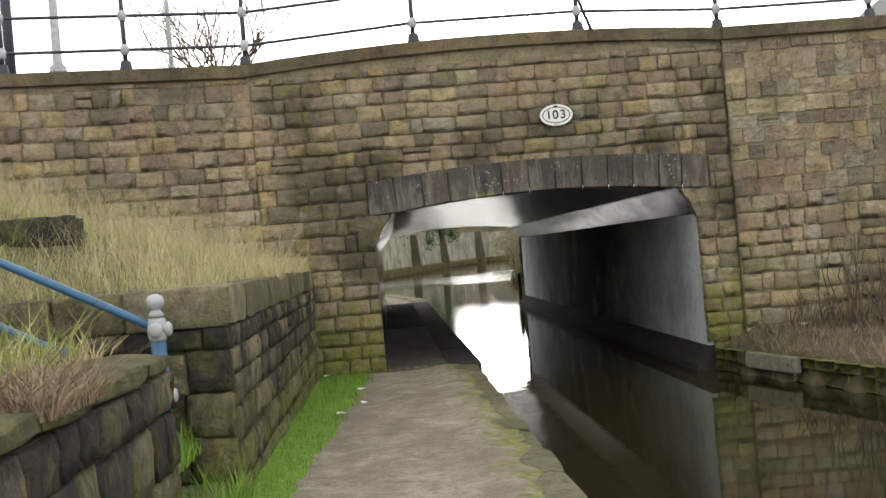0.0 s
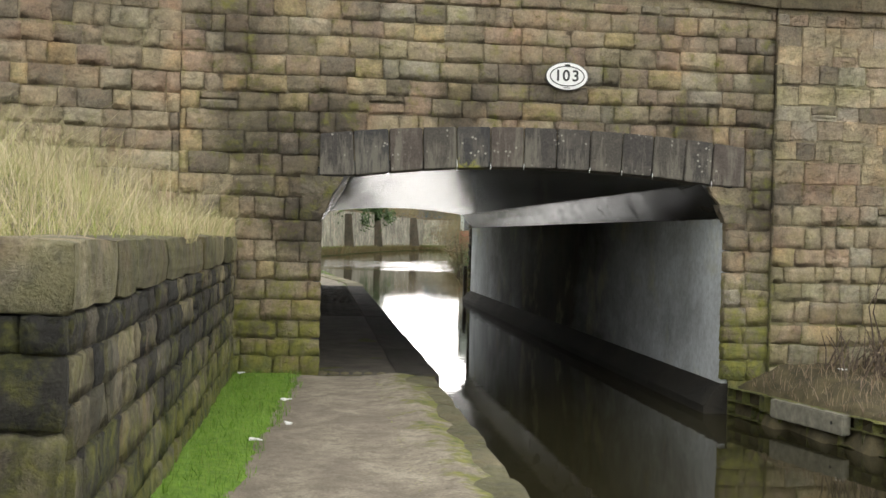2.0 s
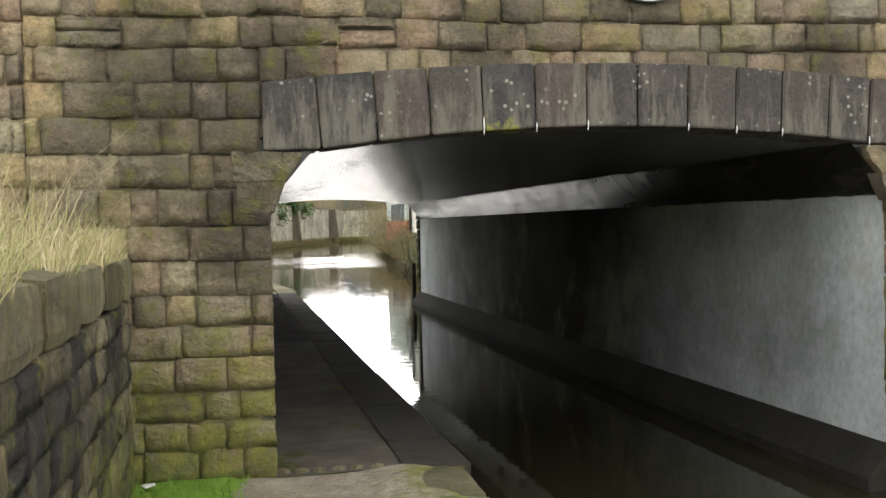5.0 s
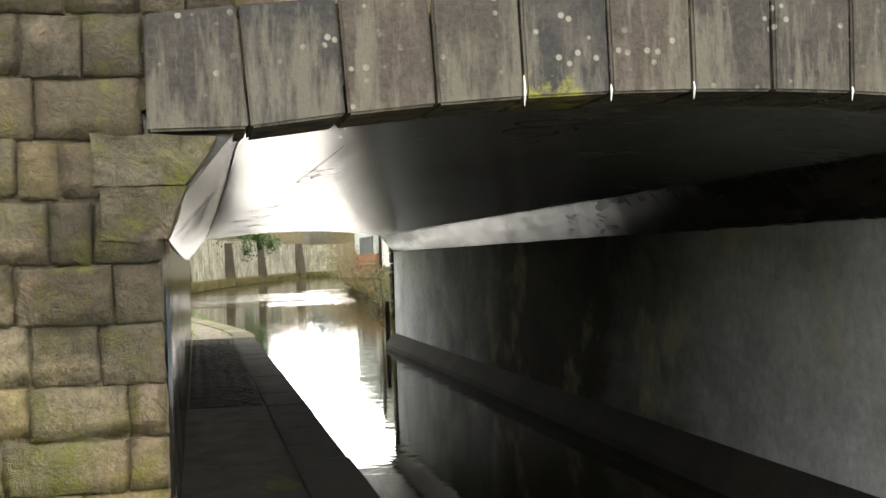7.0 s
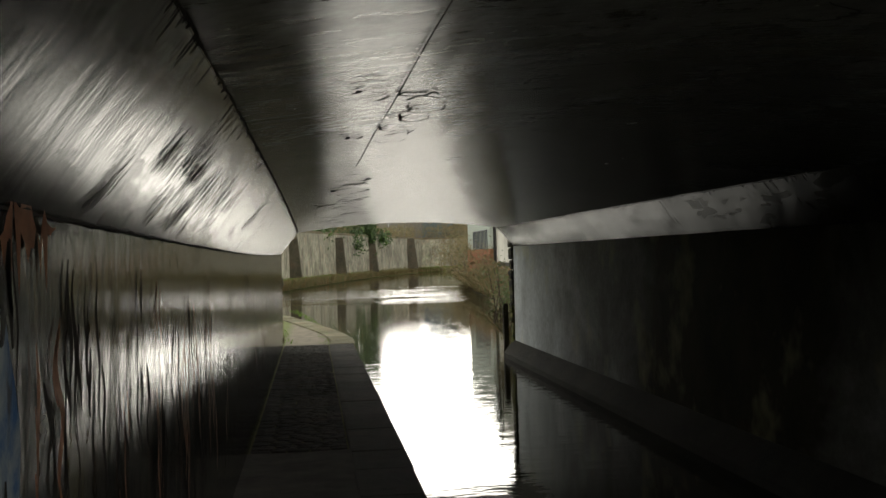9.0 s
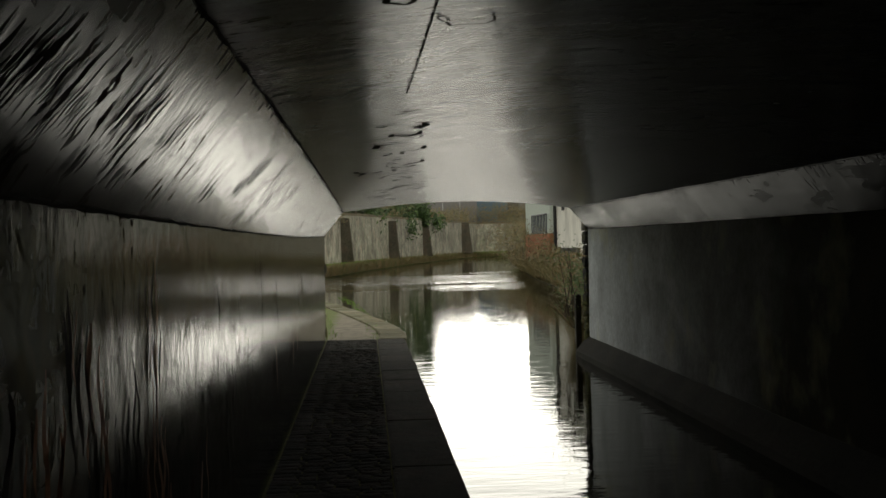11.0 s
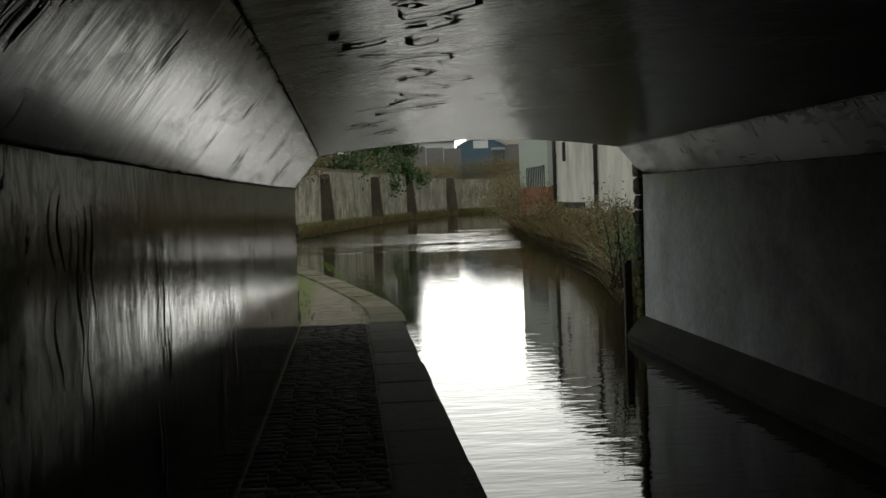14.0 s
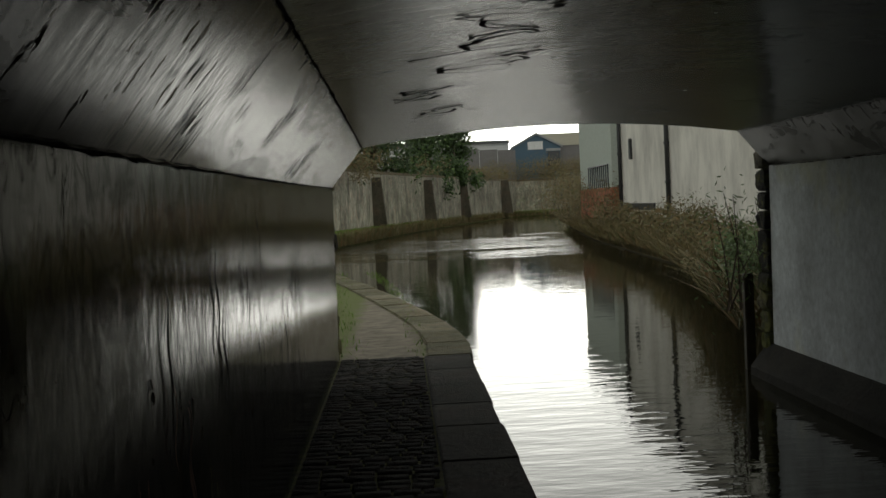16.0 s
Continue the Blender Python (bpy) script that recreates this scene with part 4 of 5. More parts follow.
# ---- behind the parapet ----
lamp = thing("street_lamp", (-5.85, 7.0, 4.06), "grey steel lamp column beside the road", "street lamp")
part("column", turned((-5.85, 7.0, 4.06), [(0.13, 0.0), (0.13, 1.55), (0.16, 1.6), (0.16, 1.68), (0.09, 1.75), (0.06, 6.0)], 14), M_COLUMN, lamp, smooth=True)
part("collar", turned((-5.85, 7.0, 5.62), [(0.165, 0.0), (0.175, 0.03), (0.165, 0.06)], 14), M_COLUMN, lamp, smooth=True)
dark = thing("roadside_post", (-6.75, 7.0, 4.06), "thick dark painted post beside the road", "post")
part("shaft", turned((-6.75, 7.0, 4.06), [(0.1, 0.0), (0.1, 5.5)], 12), M_RAIL, dark, smooth=True)
part("base", turned((-6.75, 7.0, 4.06), [(0.16, 0.0), (0.16, 0.12), (0.11, 0.2)], 12), M_RAIL, dark, smooth=True)
pole = thing("sign_pole", (-4.55, 12.0, 4.06), "thin grey pole beyond the road", "pole")
part("shaft", turned((-4.55, 12.0, 4.06), [(0.06, 0.0), (0.05, 6.5)], 10), M_COLUMN, pole, smooth=True)


def bare_tree(at, height, seed, label):
    r = random.Random(seed)
    t = thing("bare_tree", at, label, "tree")
    bm = bmesh.new()
    twigs = bmesh.new()

    def grow(p, d, l, rad, depth):
        q = p + d * l
        mid = p + d * l * 0.5 + Vector((r.uniform(-1, 1), r.uniform(-1, 1), r.uniform(-0.4, 0.4))) * l * 0.07
        tube(bm if depth < 3 else twigs, [p, mid, q], [rad, rad * 0.85, rad * 0.65], 6 if depth < 3 else 3, depth == 0)
        if depth >= 8:
            return
        for _ in range(3 if depth < 4 else 2):
            nd = (d + Vector((r.uniform(-1, 1), r.uniform(-1, 1), r.uniform(-0.25, 0.7))) * 0.75).normalized()
            grow(q, nd, l * r.uniform(0.62, 0.82), rad * 0.6, depth + 1)

    grow(Vector(at), Vector((0, 0, 1)), height * 0.25, height * 0.017, 0)
    part("trunk", bm, M_TWIG, t)
    part("twigwork", twigs, M_TWIG, t)
    return t


bare_tree((-6.2, 48, -0.04), 20.6, 4, "bare winter tree beyond the road")
hut = thing("roadside_hut", (13.6, 12.5, 4.06), "grey stone gable beyond the parapet", "building")
part("wall", boxed(12.3, 15.3, 11, 14, 4.06, 6.0), M_CAP, hut)
part("roof", prism([(12.1, 6.0), (13.8, 7.2), (15.5, 6.0)], 10.8, 14.2), M_SLATE, hut)

# ---- bridge number plate ----
PX, PZ = 2.607, 3.228
plate = thing("bridge_number_plate", (PX, -0.06, PZ), "white oval enamel plate reading 103 in black", "sign")


def oval(rx, rz, y0, y1, n=40):
    return prism([(PX + rx * math.cos(a), PZ + rz * math.sin(a)) for a in np.linspace(0, 2 * math.pi, n, endpoint=False)], y0, y1)


def oval_ring(rx, rz, wd, y0, y1, n=48):
    bm = bmesh.new()
    rows = []
    for a in np.linspace(0, 2 * math.pi, n, endpoint=False):
        c2, s2 = math.cos(a), math.sin(a)
        rows.append([bm.verts.new((PX + (rx - i) * c2, y, PZ + (rz - i) * s2)) for i, y in ((0, y1), (0, y0), (wd, y0), (wd, y1))])
    for k in range(n):
        q, r2 = rows[k], rows[(k + 1) % n]
        for i in range(3):
            bm.faces.new((q[i], q[i + 1], r2[i + 1], r2[i]))
    return bm


part("rim", oval(0.232, 0.152, -0.062, -0.03), M_BLACK, plate, "black outer edge")
part("panel", oval(0.224, 0.144, -0.07, -0.055), M_WHITE, plate)
part("border", oval_ring(0.19, 0.11, 0.011, -0.074, -0.066), M_BLACK, plate, "black inner line")
part("crest", boxed(PX - 0.03, PX + 0.03, -0.075, -0.066, PZ + 0.1, PZ + 0.128, bevel=0.004), M_BLACK, plate)
part("maker_mark", boxed(PX - 0.035, PX + 0.035, -0.074, -0.066, PZ - 0.129, PZ - 0.121), M_BLACK, plate)
for digit, dx in (("1", -0.1), ("0", -0.01), ("3", 0.092)):
    txt = bpy.data.curves.new("numeral", "FONT")
    txt.body, txt.size, txt.extrude, txt.offset = digit, 0.165, 0.003, 0.003
    txt.align_x, txt.align_y = "CENTER", "CENTER"
    tmp = new("numeral_source", txt)
    me = bpy.data.meshes.new_from_object(tmp.evaluated_get(bpy.context.evaluated_depsgraph_get()))
    bpy.data.objects.remove(tmp)
    me.transform(Matrix.Translation((PX + dx, -0.072, PZ)) @ Matrix.Rotation(radians(90), 4, "X"))
    me.materials.clear()
    me.materials.append(M_BLACK)
    part("numeral", me, M_BLACK, plate, "black numeral " + digit)

# ---- litter, plank and soil at the near right bank ----
plank = thing("fender_plank", (4.9, -1.4, -0.25), "grey timber fender beam bolted along the bank edge", "beam")
a, b2 = Vector((4.74, -0.85)), Vector((4.99, -1.95))
u = (b2 - a).normalized()
bm = boxed(-0.56, 0.56, -0.05, 0.05, -0.1, 0.09, bevel=0.012)
bmesh.ops.transform(bm, matrix=Matrix.Translation(((a.x + b2.x) / 2 - 0.06, (a.y + b2.y) / 2, -0.19)) @ Matrix.Rotation(math.atan2(u.y, u.x), 4, "Z"), verts=bm.verts[:])
part("beam", bm, M_TIMBER, plank)
bm = bmesh.new()
tube(bm, [(4.84, -1.8, -0.19), (4.87, -1.8, -0.19)], 0.018, 8)
part("bolt", bm, M_BLACK, plank)


def near_bank_z(x, y):
    edge = 4.6 + max(0.0, -y) * 0.21
    return -0.1 + 0.28 * max(0.0, min(1.0, (x - edge) / 0.5)) * max(0.0, min(1.0, 1 + (y + 0.1) / 2.5)) + 0.05 * noise.noise((x * 3, y * 3, 1))


soil_r = sheet("bank_soil", np.linspace(4.62, 14, 60), np.linspace(-9, 0.1, 60), lambda x, y: near_bank_z(x, y) if x > 4.6 + max(0.0, -y) * 0.21 else -0.45, M_SOIL)
tagged(soil_r, "brown soil with dead grass below the wall", "bank", kind="structure")
rng = random.Random(12)
for x, y in ((-0.25, -2.1), (-0.2, -3.3), (-0.42, -4.0), (-0.75, -0.25), (5.55, -0.6)):
    l = thing("litter", (x, y, 0.0), "scrap of white litter lying in the grass", "litter", "litter")
    z = 0.03 if x < 2 else 0.17
    pts = [(x + rng.uniform(0.03, 0.07) * math.cos(a), y + rng.uniform(0.02, 0.05) * math.sin(a), z + rng.uniform(0, 0.02)) for a in np.linspace(0, 6.28, 7)[:-1]]
    bm = bmesh.new()
    vs = [bm.verts.new(p) for p in pts] + [bm.verts.new((p[0], p[1], p[2] - 0.008)) for p in pts]
    bm.faces.new(vs[:6]), bm.faces.new(vs[6:])
    for k in range(6):
        bm.faces.new((vs[k], vs[(k + 1) % 6], vs[6 + (k + 1) % 6], vs[6 + k]))
    part("scrap", bm, M_LITTER, l)


# ---- grass and brush ----
def blades(name, pts, height, width, lean, material, label, seed, category="grass"):
    """Curved tapering blades rooted at the points."""
    r = np.random.default_rng(seed)
    pts = np.asarray(pts, float)
    n = len(pts)
    h = height[0] + (height[1] - height[0]) * r.random(n) ** 2.2
    a = r.random(n) * 2 * np.pi
    side = np.stack([np.cos(a), np.sin(a), 0 * a], 1) * (width * (0.6 + 0.8 * r.random(n)))[:, None]
    b = r.random(n) * 2 * np.pi
    bend = np.stack([np.cos(b), np.sin(b), 0 * b], 1) * (lean * h * r.random(n))[:, None]
    up = np.stack([0 * h, 0 * h, h], 1)
    base = pts - [0, 0, 0.03]
    mid, tip = base + up * 0.55 + bend * 0.35, base + up * 0.95 + bend
    v = np.stack([base - side, base + side, mid + side * 0.7, mid - side * 0.7, tip], 1).reshape(-1, 3)
    k = np.arange(n) * 5
    f = [t for i in k.tolist() for t in ((i, i + 1, i + 2, i + 3), (i + 3, i + 2, i + 4))]
    ob = new(name, mesh_from(name, v.tolist(), f, material))
    return tagged(ob, label, category, kind="stuff")


def scatter(n, x0, x1, y0, y1, zf, seed, keep=None):
    r = np.random.default_rng(seed)
    out = []
    while len(out) < n:
        x, y = x0 + (x1 - x0) * r.random(), y0 + (y1 - y0) * r.random()
        if keep is None or keep(x, y):
            out.append((x, y, zf(x, y)))
    return out


def verge(x, y):
    edge = -0.12 + 0.06 * y + 0.12 * noise.noise((x, y * 1.7, 3)) if y > -7 else -0.55 + 0.15 * noise.noise((x, y * 1.5, 3))
    return x < edge + 0.1 * (random.random() - 0.5)


vy = np.linspace(-16, -0.01, 150)
vv, vf = [], []
for j, y in enumerate(vy):
    right = (-0.12 + 0.06 * y + 0.1 * noise.noise((0, y * 1.7, 3)) if y > -7 else -0.55) + 0.05 * noise.noise((1, y * 6, 3))
    for k in range(7):
        x = -1.2 + (right + 1.2) * k / 6
        vv.append((x, y, path_height(x, y) + (0.018 if k < 6 else -0.01) + 0.012 * noise.noise((x * 8, y * 8, 5))))
    if j:
        vf += [((j - 1) * 7 + k, (j - 1) * 7 + k + 1, j * 7 + k + 1, j * 7 + k) for k in range(6)]
turf = new("verge_turf", mesh_from("verge_turf", vv, vf, M_MOSS, True))
tagged(turf, "mossy green turf along the wall foot", "turf", kind="structure")
blades("verge_grass", scatter(34000, -1.28, 0.3, -16, -0.02, path_height, 1, verge), (0.02, 0.13), 0.0035, 0.8, M_TURF, "bright green mossy turf along the wall foot", 1)


def kerb_grass(x, y):
    return 0.6 * noise.noise((x * 2.5, y * 0.9, 9)) + 0.5 * noise.noise((x * 9, y * 6, 4)) > 0.0 + 0.5 * abs(x - 0.88) + 0.45 * random.random() ** 2


blades("kerb_grass", scatter(4500, 0.6, 1.22, -16, -0.3, lambda x, y: max(0.004, worn_height(x, y)), 2, kerb_grass), (0.012, 0.035), 0.0025, 1.0, M_YELLOWGRASS, "thin turf and moss creeping over kerb stones", 2)
blades("bank_tall_grass", scatter(15000, -6.5, -1.0, -7.6, -0.1, bank_z, 3, lambda x, y: not (x < -2.3 and -6.6 < y < -5.2) and y < -0.15 + (x - FL) * 0.23 * (x < FL)), (0.12, 0.8), 0.0014, 1.2, M_DRY, "tall straw coloured winter grass on the bank", 3)
blades("bank_green_grass", scatter(16000, -5.5, -0.9, -7.6, -0.1, bank_z, 33, lambda x, y: y < -0.15 + (x - FL) * 0.23 * (x < FL)), (0.05, 0.2), 0.003, 1.1, M_YELLOWGRASS, "short yellow green grass on the bank", 33)
blades("bank_overhang_grass", scatter(4000, -1.25, -0.86, -5.0, -0.02, lambda x, y: 1.42, 4, lambda x, y: noise.noise((x, y * 1.1, 4)) > -0.1 + y * -0.06), (0.06, 0.34), 0.0022, 1.3, M_DRY, "straw grass spilling over the cap stones", 4)
blades("low_wall_grass", scatter(12000, -5.0, -1.25, -14, -9.6, bank_z, 5), (0.1, 0.45), 0.004, 1.0, M_YELLOWGRASS, "yellow green grass behind the low wall", 5)
blades("steps_grass", scatter(1800, -3.2, -1.25, -9.75, -9.45, lambda x, y: 1.1, 8), (0.08, 0.3), 0.004, 1.0, M_DRY, "grass growing at the head of the low wall", 8)
blades("low_wall_tuft", scatter(1600, -1.2, -0.88, -11.6, -10.9, lambda x, y: 1.14, 6), (0.06, 0.22), 0.003, 1.6, M_TUFT, "withered brown tuft hanging over the low wall", 6)
blades("post_grass", scatter(1500, -1.3, -0.8, -9.4, -7.9, lambda x, y: 0.12 + 0.3 * (x < -1.1), 7), (0.08, 0.3), 0.005, 0.8, M_TURF, "fresh grass round the foot of the wall", 7)
blades("bank_dead_grass", scatter(4500, 4.7, 9, -4.0, -0.1, near_bank_z, 9, lambda x, y: x > 4.65 - y * 0.21), (0.05, 0.3), 0.004, 1.2, M_TUFT, "dead brown grass along the bank", 9)


def brush(name, at, size, n, seed, material, label, category="bush", leaf=0.03, stems=14):
    """A bush: bent stems with many small leaves or bits of twig about them."""
    r = random.Random(seed)
    t = thing(name, at, label, category)
    bm = bmesh.new()
    v, f = [], []
    for _ in range(stems):
        p = Vector(at) + Vector((r.uniform(-0.5, 0.5) * size[0], r.uniform(-0.5, 0.5) * size[1], -0.05))
        q = p + Vector((r.uniform(-0.35, 0.35) * size[0], r.uniform(-0.35, 0.35) * size[1], size[2] * r.uniform(0.55, 1.0)))
        m = (p + q) / 2 + Vector((r.uniform(-1, 1), r.uniform(-1, 1), r.uniform(0, 1))) * size[2] * 0.12
        tube(bm, [p, m, q], [0.012, 0.008, 0.003], 4, False)
        for _ in range(n // stems):
            s2 = r.random() ** 0.7
            c = p.lerp(m, s2 * 2) if s2 < 0.5 else m.lerp(q, s2 * 2 - 1)
            c = c + Vector((r.gauss(0, 1), r.gauss(0, 1), r.gauss(0, 0.8))) * size[2] * 0.14
            d1 = Vector((r.gauss(0, 1), r.gauss(0, 1), r.gauss(0, 1))).normalized() * leaf * r.uniform(0.6, 1.4)
            d2 = d1.orthogonal().normalized() * leaf * 0.35
            k = len(v)
            v += [tuple(c - d1), tuple(c + d2), tuple(c + d1), tuple(c - d2)]
            f.append((k, k + 1, k + 2, k + 3))
    part("branchwork", bm, M_TWIG, t)
    part("foliage", mesh_from("foliage", v, f, material), material, t)
    return t


for i, (x, y, sx, h) in enumerate([(6.5, -0.7, 0.9, 1.3), (7.4, -0.8, 1.0, 1.6), (5.75, -0.55, 0.7, 0.6), (8.4, -0.9, 1.2, 1.7)]):
    brush("bare_bush", (x, y, 0.12), (sx, 0.7, h), 350, 30 + i, M_TUFT, "leafless brown bush against the wing wall", leaf=0.018, stems=34)

# ---- in the tunnel: paint marks ----
def ribbon(bm, pts, width, normal, taper=False):
    """A flat stroke of paint along the points, 3 mm proud of the surface."""
    nrm = Vector(normal)
    rows = []
    pts = [Vector(p) for p in pts]
    for i, p in enumerate(pts):
        d = (pts[min(i + 1, len(pts) - 1)] - pts[max(i - 1, 0)]).normalized()
        sd = d.cross(nrm).normalized() * width / 2 * (0.15 + 0.85 * math.sin(math.pi * (i + 0.3) / (len(pts) - 0.4)) if taper else 1.0)
        rows.append((bm.verts.new(p - sd), bm.verts.new(p + sd)))
    for q, r2 in zip(rows, rows[1:]):
        bm.faces.new((q[0], q[1], r2[1], r2[0]))


def ceil_z(x):
    return 2.27 - 0.145 * ((x - 2.245) / 1.91) ** 2 - 0.008


def scrawl(x0, x1, y, step, marks, seed, width=0.018):
    """A row of separate hooks and loops on the ceiling that spell nothing, one stroke after another along the tunnel."""
    r = random.Random(seed)
    strokes = []
    for k in range(marks):
        yc, turns = y + step * k + r.uniform(-0.06, 0.06), r.choice([0.18, 0.32, 0.45, 0.6, 0.85])
        a0, w2, h2 = r.uniform(0, 6.28), (x1 - x0) / 2 * r.uniform(0.4, 1.1), step * r.uniform(0.3, 0.8)
        xc, slant = (x0 + x1) / 2 + r.uniform(-0.05, 0.05), r.uniform(-0.3, 0.7)
        pts = []
        for q in range(19):
            a = a0 + turns * 2 * math.pi * q / 18
            x = xc + w2 * (math.cos(a) + 0.35 * noise.noise((q * 0.35, k, seed)))
            pts.append((x, yc + h2 * (math.sin(a) + 0.5 * noise.noise((q * 0.3, k, seed + 9))) + slant * (x - xc), ceil_z(x)))
        bm = bmesh.new()
        ribbon(bm, pts, width * r.uniform(0.6, 1.2), (0, 0, -1), True)
        strokes.append(bm)
    return strokes


for k, (x0, x1, y, step, marks) in enumerate([(0.9, 1.16, 3.05, 0.24, 7), (0.74, 0.86, 2.6, 0.12, 4), (0.72, 0.82, 4.1, 0.1, 2), (1.75, 2.15, 1.2, 0.3, 3), (0.72, 1.12, 6.9, 0.26, 6), (0.8, 1.06, 8.9, 0.22, 2), (0.85, 1.15, 9.7, 0.3, 5), (0.62, 0.82, 10.6, 0.16, 4), (0.75, 1.25, 11.4, 0.3, 4), (0.9, 1.4, 12.5, 0.24, 5), (0.8, 1.5, 13.8, 0.26, 5), (0.7, 1.0, 15.6, 0.2, 4), (0.75, 1.3, 17.0, 0.24, 5)]):
    t = thing("ceiling_scrawl", ((x0 + x1) / 2, y, 2.2), "row of hooked black spray paint strokes on the ceiling", "graffiti", "paint scrawls")
    for bm in scrawl(x0, x1, y, step * 0.85, round(marks * 1.3), k, 0.018 if y < 6 else 0.036):
        part("stroke", bm, M_INK, t)
t = thing("ceiling_crack", (0.91, 3.8, 2.2), "thin dark straight crack along the ceiling paint", "crack")
bm = bmesh.new()
ribbon(bm, [(0.93 - 0.0045 * k + 0.002 * math.sin(k * 5), 1.5 + 0.46 * k, ceil_z(0.91)) for k in range(11)], 0.005, (0, 0, -1))
part("line", bm, M_INK, t)
bm = bmesh.new()
ribbon(bm, [(0.9 - 0.03 * k, 3.5 + 0.005 * math.sin(k * 3) - 0.004 * k, ceil_z(0.9 - 0.03 * k)) for k in range(10)], 0.016, (0, 0, -1), True)
part("branch", bm, M_INK, t)


def daub(y0, y1, z0, z1, seed, material, label):
    """A patch of sprayed paint with ragged runs at its foot, on the left wall."""
    r = random.Random(seed)
    t = thing("wall_daub", (0.02, (y0 + y1) / 2, (z0 + z1) / 2), label, "graffiti")
    bm = bmesh.new()
    n = 40
    bow = [min(1.0, 2.2 * math.sin(math.pi * (k + 0.2) / (n + 0.4)) ** 0.7) for k in range(n + 1)]
    zm = z0 + (z1 - z0) * 0.6
    tops = [z1 + 0.1 * noise.noise((seed, k * 0.25, 1)) + r.uniform(-0.02, 0.02) for k in range(n + 1)]
    feet = [z0 + 0.16 * noise.noise((seed, k * 0.9, 4)) + r.uniform(-0.05, 0.03) for k in range(n + 1)]
    up = [bm.verts.new((0.029, y0 + (y1 - y0) * k / n, zm + (tops[k] - zm) * bow[k])) for k in range(n + 1)]
    dn = [bm.verts.new((0.029, y0 + (y1 - y0) * k / n, zm + (feet[k] - zm) * bow[k])) for k in range(n + 1)]
    for k in range(n):
        bm.faces.new((up[k], up[k + 1], dn[k + 1], dn[k]))
    part("patch", bm, material, t)
    for _ in range(5):
        y = r.uniform(y0 + 0.05, y1 - 0.05)
        za = r.uniform(z0, z0 + (z1 - z0) * 0.8)
        run = bmesh.new()
        ribbon(run, [(0.033, y + 0.012 * math.sin(q * 1.3 + seed), za - 0.05 * q) for q in range(r.randint(4, 9))], r.uniform(0.012, 0.035), (1, 0, 0), True)
        part("run", run, r.choice([M_WHITE, M_INK]), t, "thin run of paint below the patch")


daub(0.5, 1.25, 1.0, 1.5, 1, M_BLUE_SPRAY, "blue spray paint patch on the white wall")
daub(0.45, 1.3, 0.1, 0.55, 2, M_BLUE_SPRAY, "blue spray paint patch near the wall foot")
daub(0.6, 1.6, 1.66, 1.72, 3, M_RUST_SPRAY, "rusty red stripe of paint high on the wall")
r5 = random.Random(77)
for k in range(84):
    y, z = r5.uniform(1.2, 5.5) if k < 58 else r5.uniform(5, 17.5), r5.uniform(0.7, 1.5)
    t = thing("paint_run", (0.02, y, z), "dark paint run down the tunnel wall", "graffiti", "paint runs")
    sway, ink = r5.uniform(0.005, 0.03), r5.choice([M_INK, M_INK, M_RUST_SPRAY])
    for _ in range(r5.randint(1, 4)):
        bm = bmesh.new()
        dy, dz, n = r5.uniform(-0.12, 0.12), r5.uniform(-0.15, 0.15), r5.randint(5, 14)
        ribbon(bm, [(0.026, y + dy + sway * math.sin(q * 0.9 + k), z + dz - q * 0.035) for q in range(n)], r5.uniform(0.012, 0.04), (1, 0, 0), True)
        part("stroke", bm, ink, t)
for k in range(80):
    y = r5.uniform(1.8, 4.8) if k < 50 else r5.uniform(5.5, 17)
    t = thing("haunch_scuff", (0.15, y, 1.95), "black slanting scuff on the haunch", "graffiti", "haunch scuffs")
    s0, ln = r5.uniform(0.05, 0.55), r5.uniform(0.12, 0.4)
    for _ in range(r5.randint(3, 7)):
        bm = bmesh.new()
        dy, a0, a1 = r5.uniform(-0.07, 0.07), s0 + r5.uniform(-0.06, 0.06), min(s0 + ln * r5.uniform(0.4, 1.1), 0.97)
        rows = [(haunch_at(q, y)[0] + 0.006, y + dy + 0.12 * (q - s0) + 0.004 * math.sin(q * 40 + k), haunch_at(q, y)[1] - 0.005) for q in np.linspace(max(a0, 0.02), a1, 8)]
        ribbon(bm, rows, r5.uniform(0.006, 0.022), (0.77, 0, -0.64), True)
        part("stroke", bm, M_INK, t)

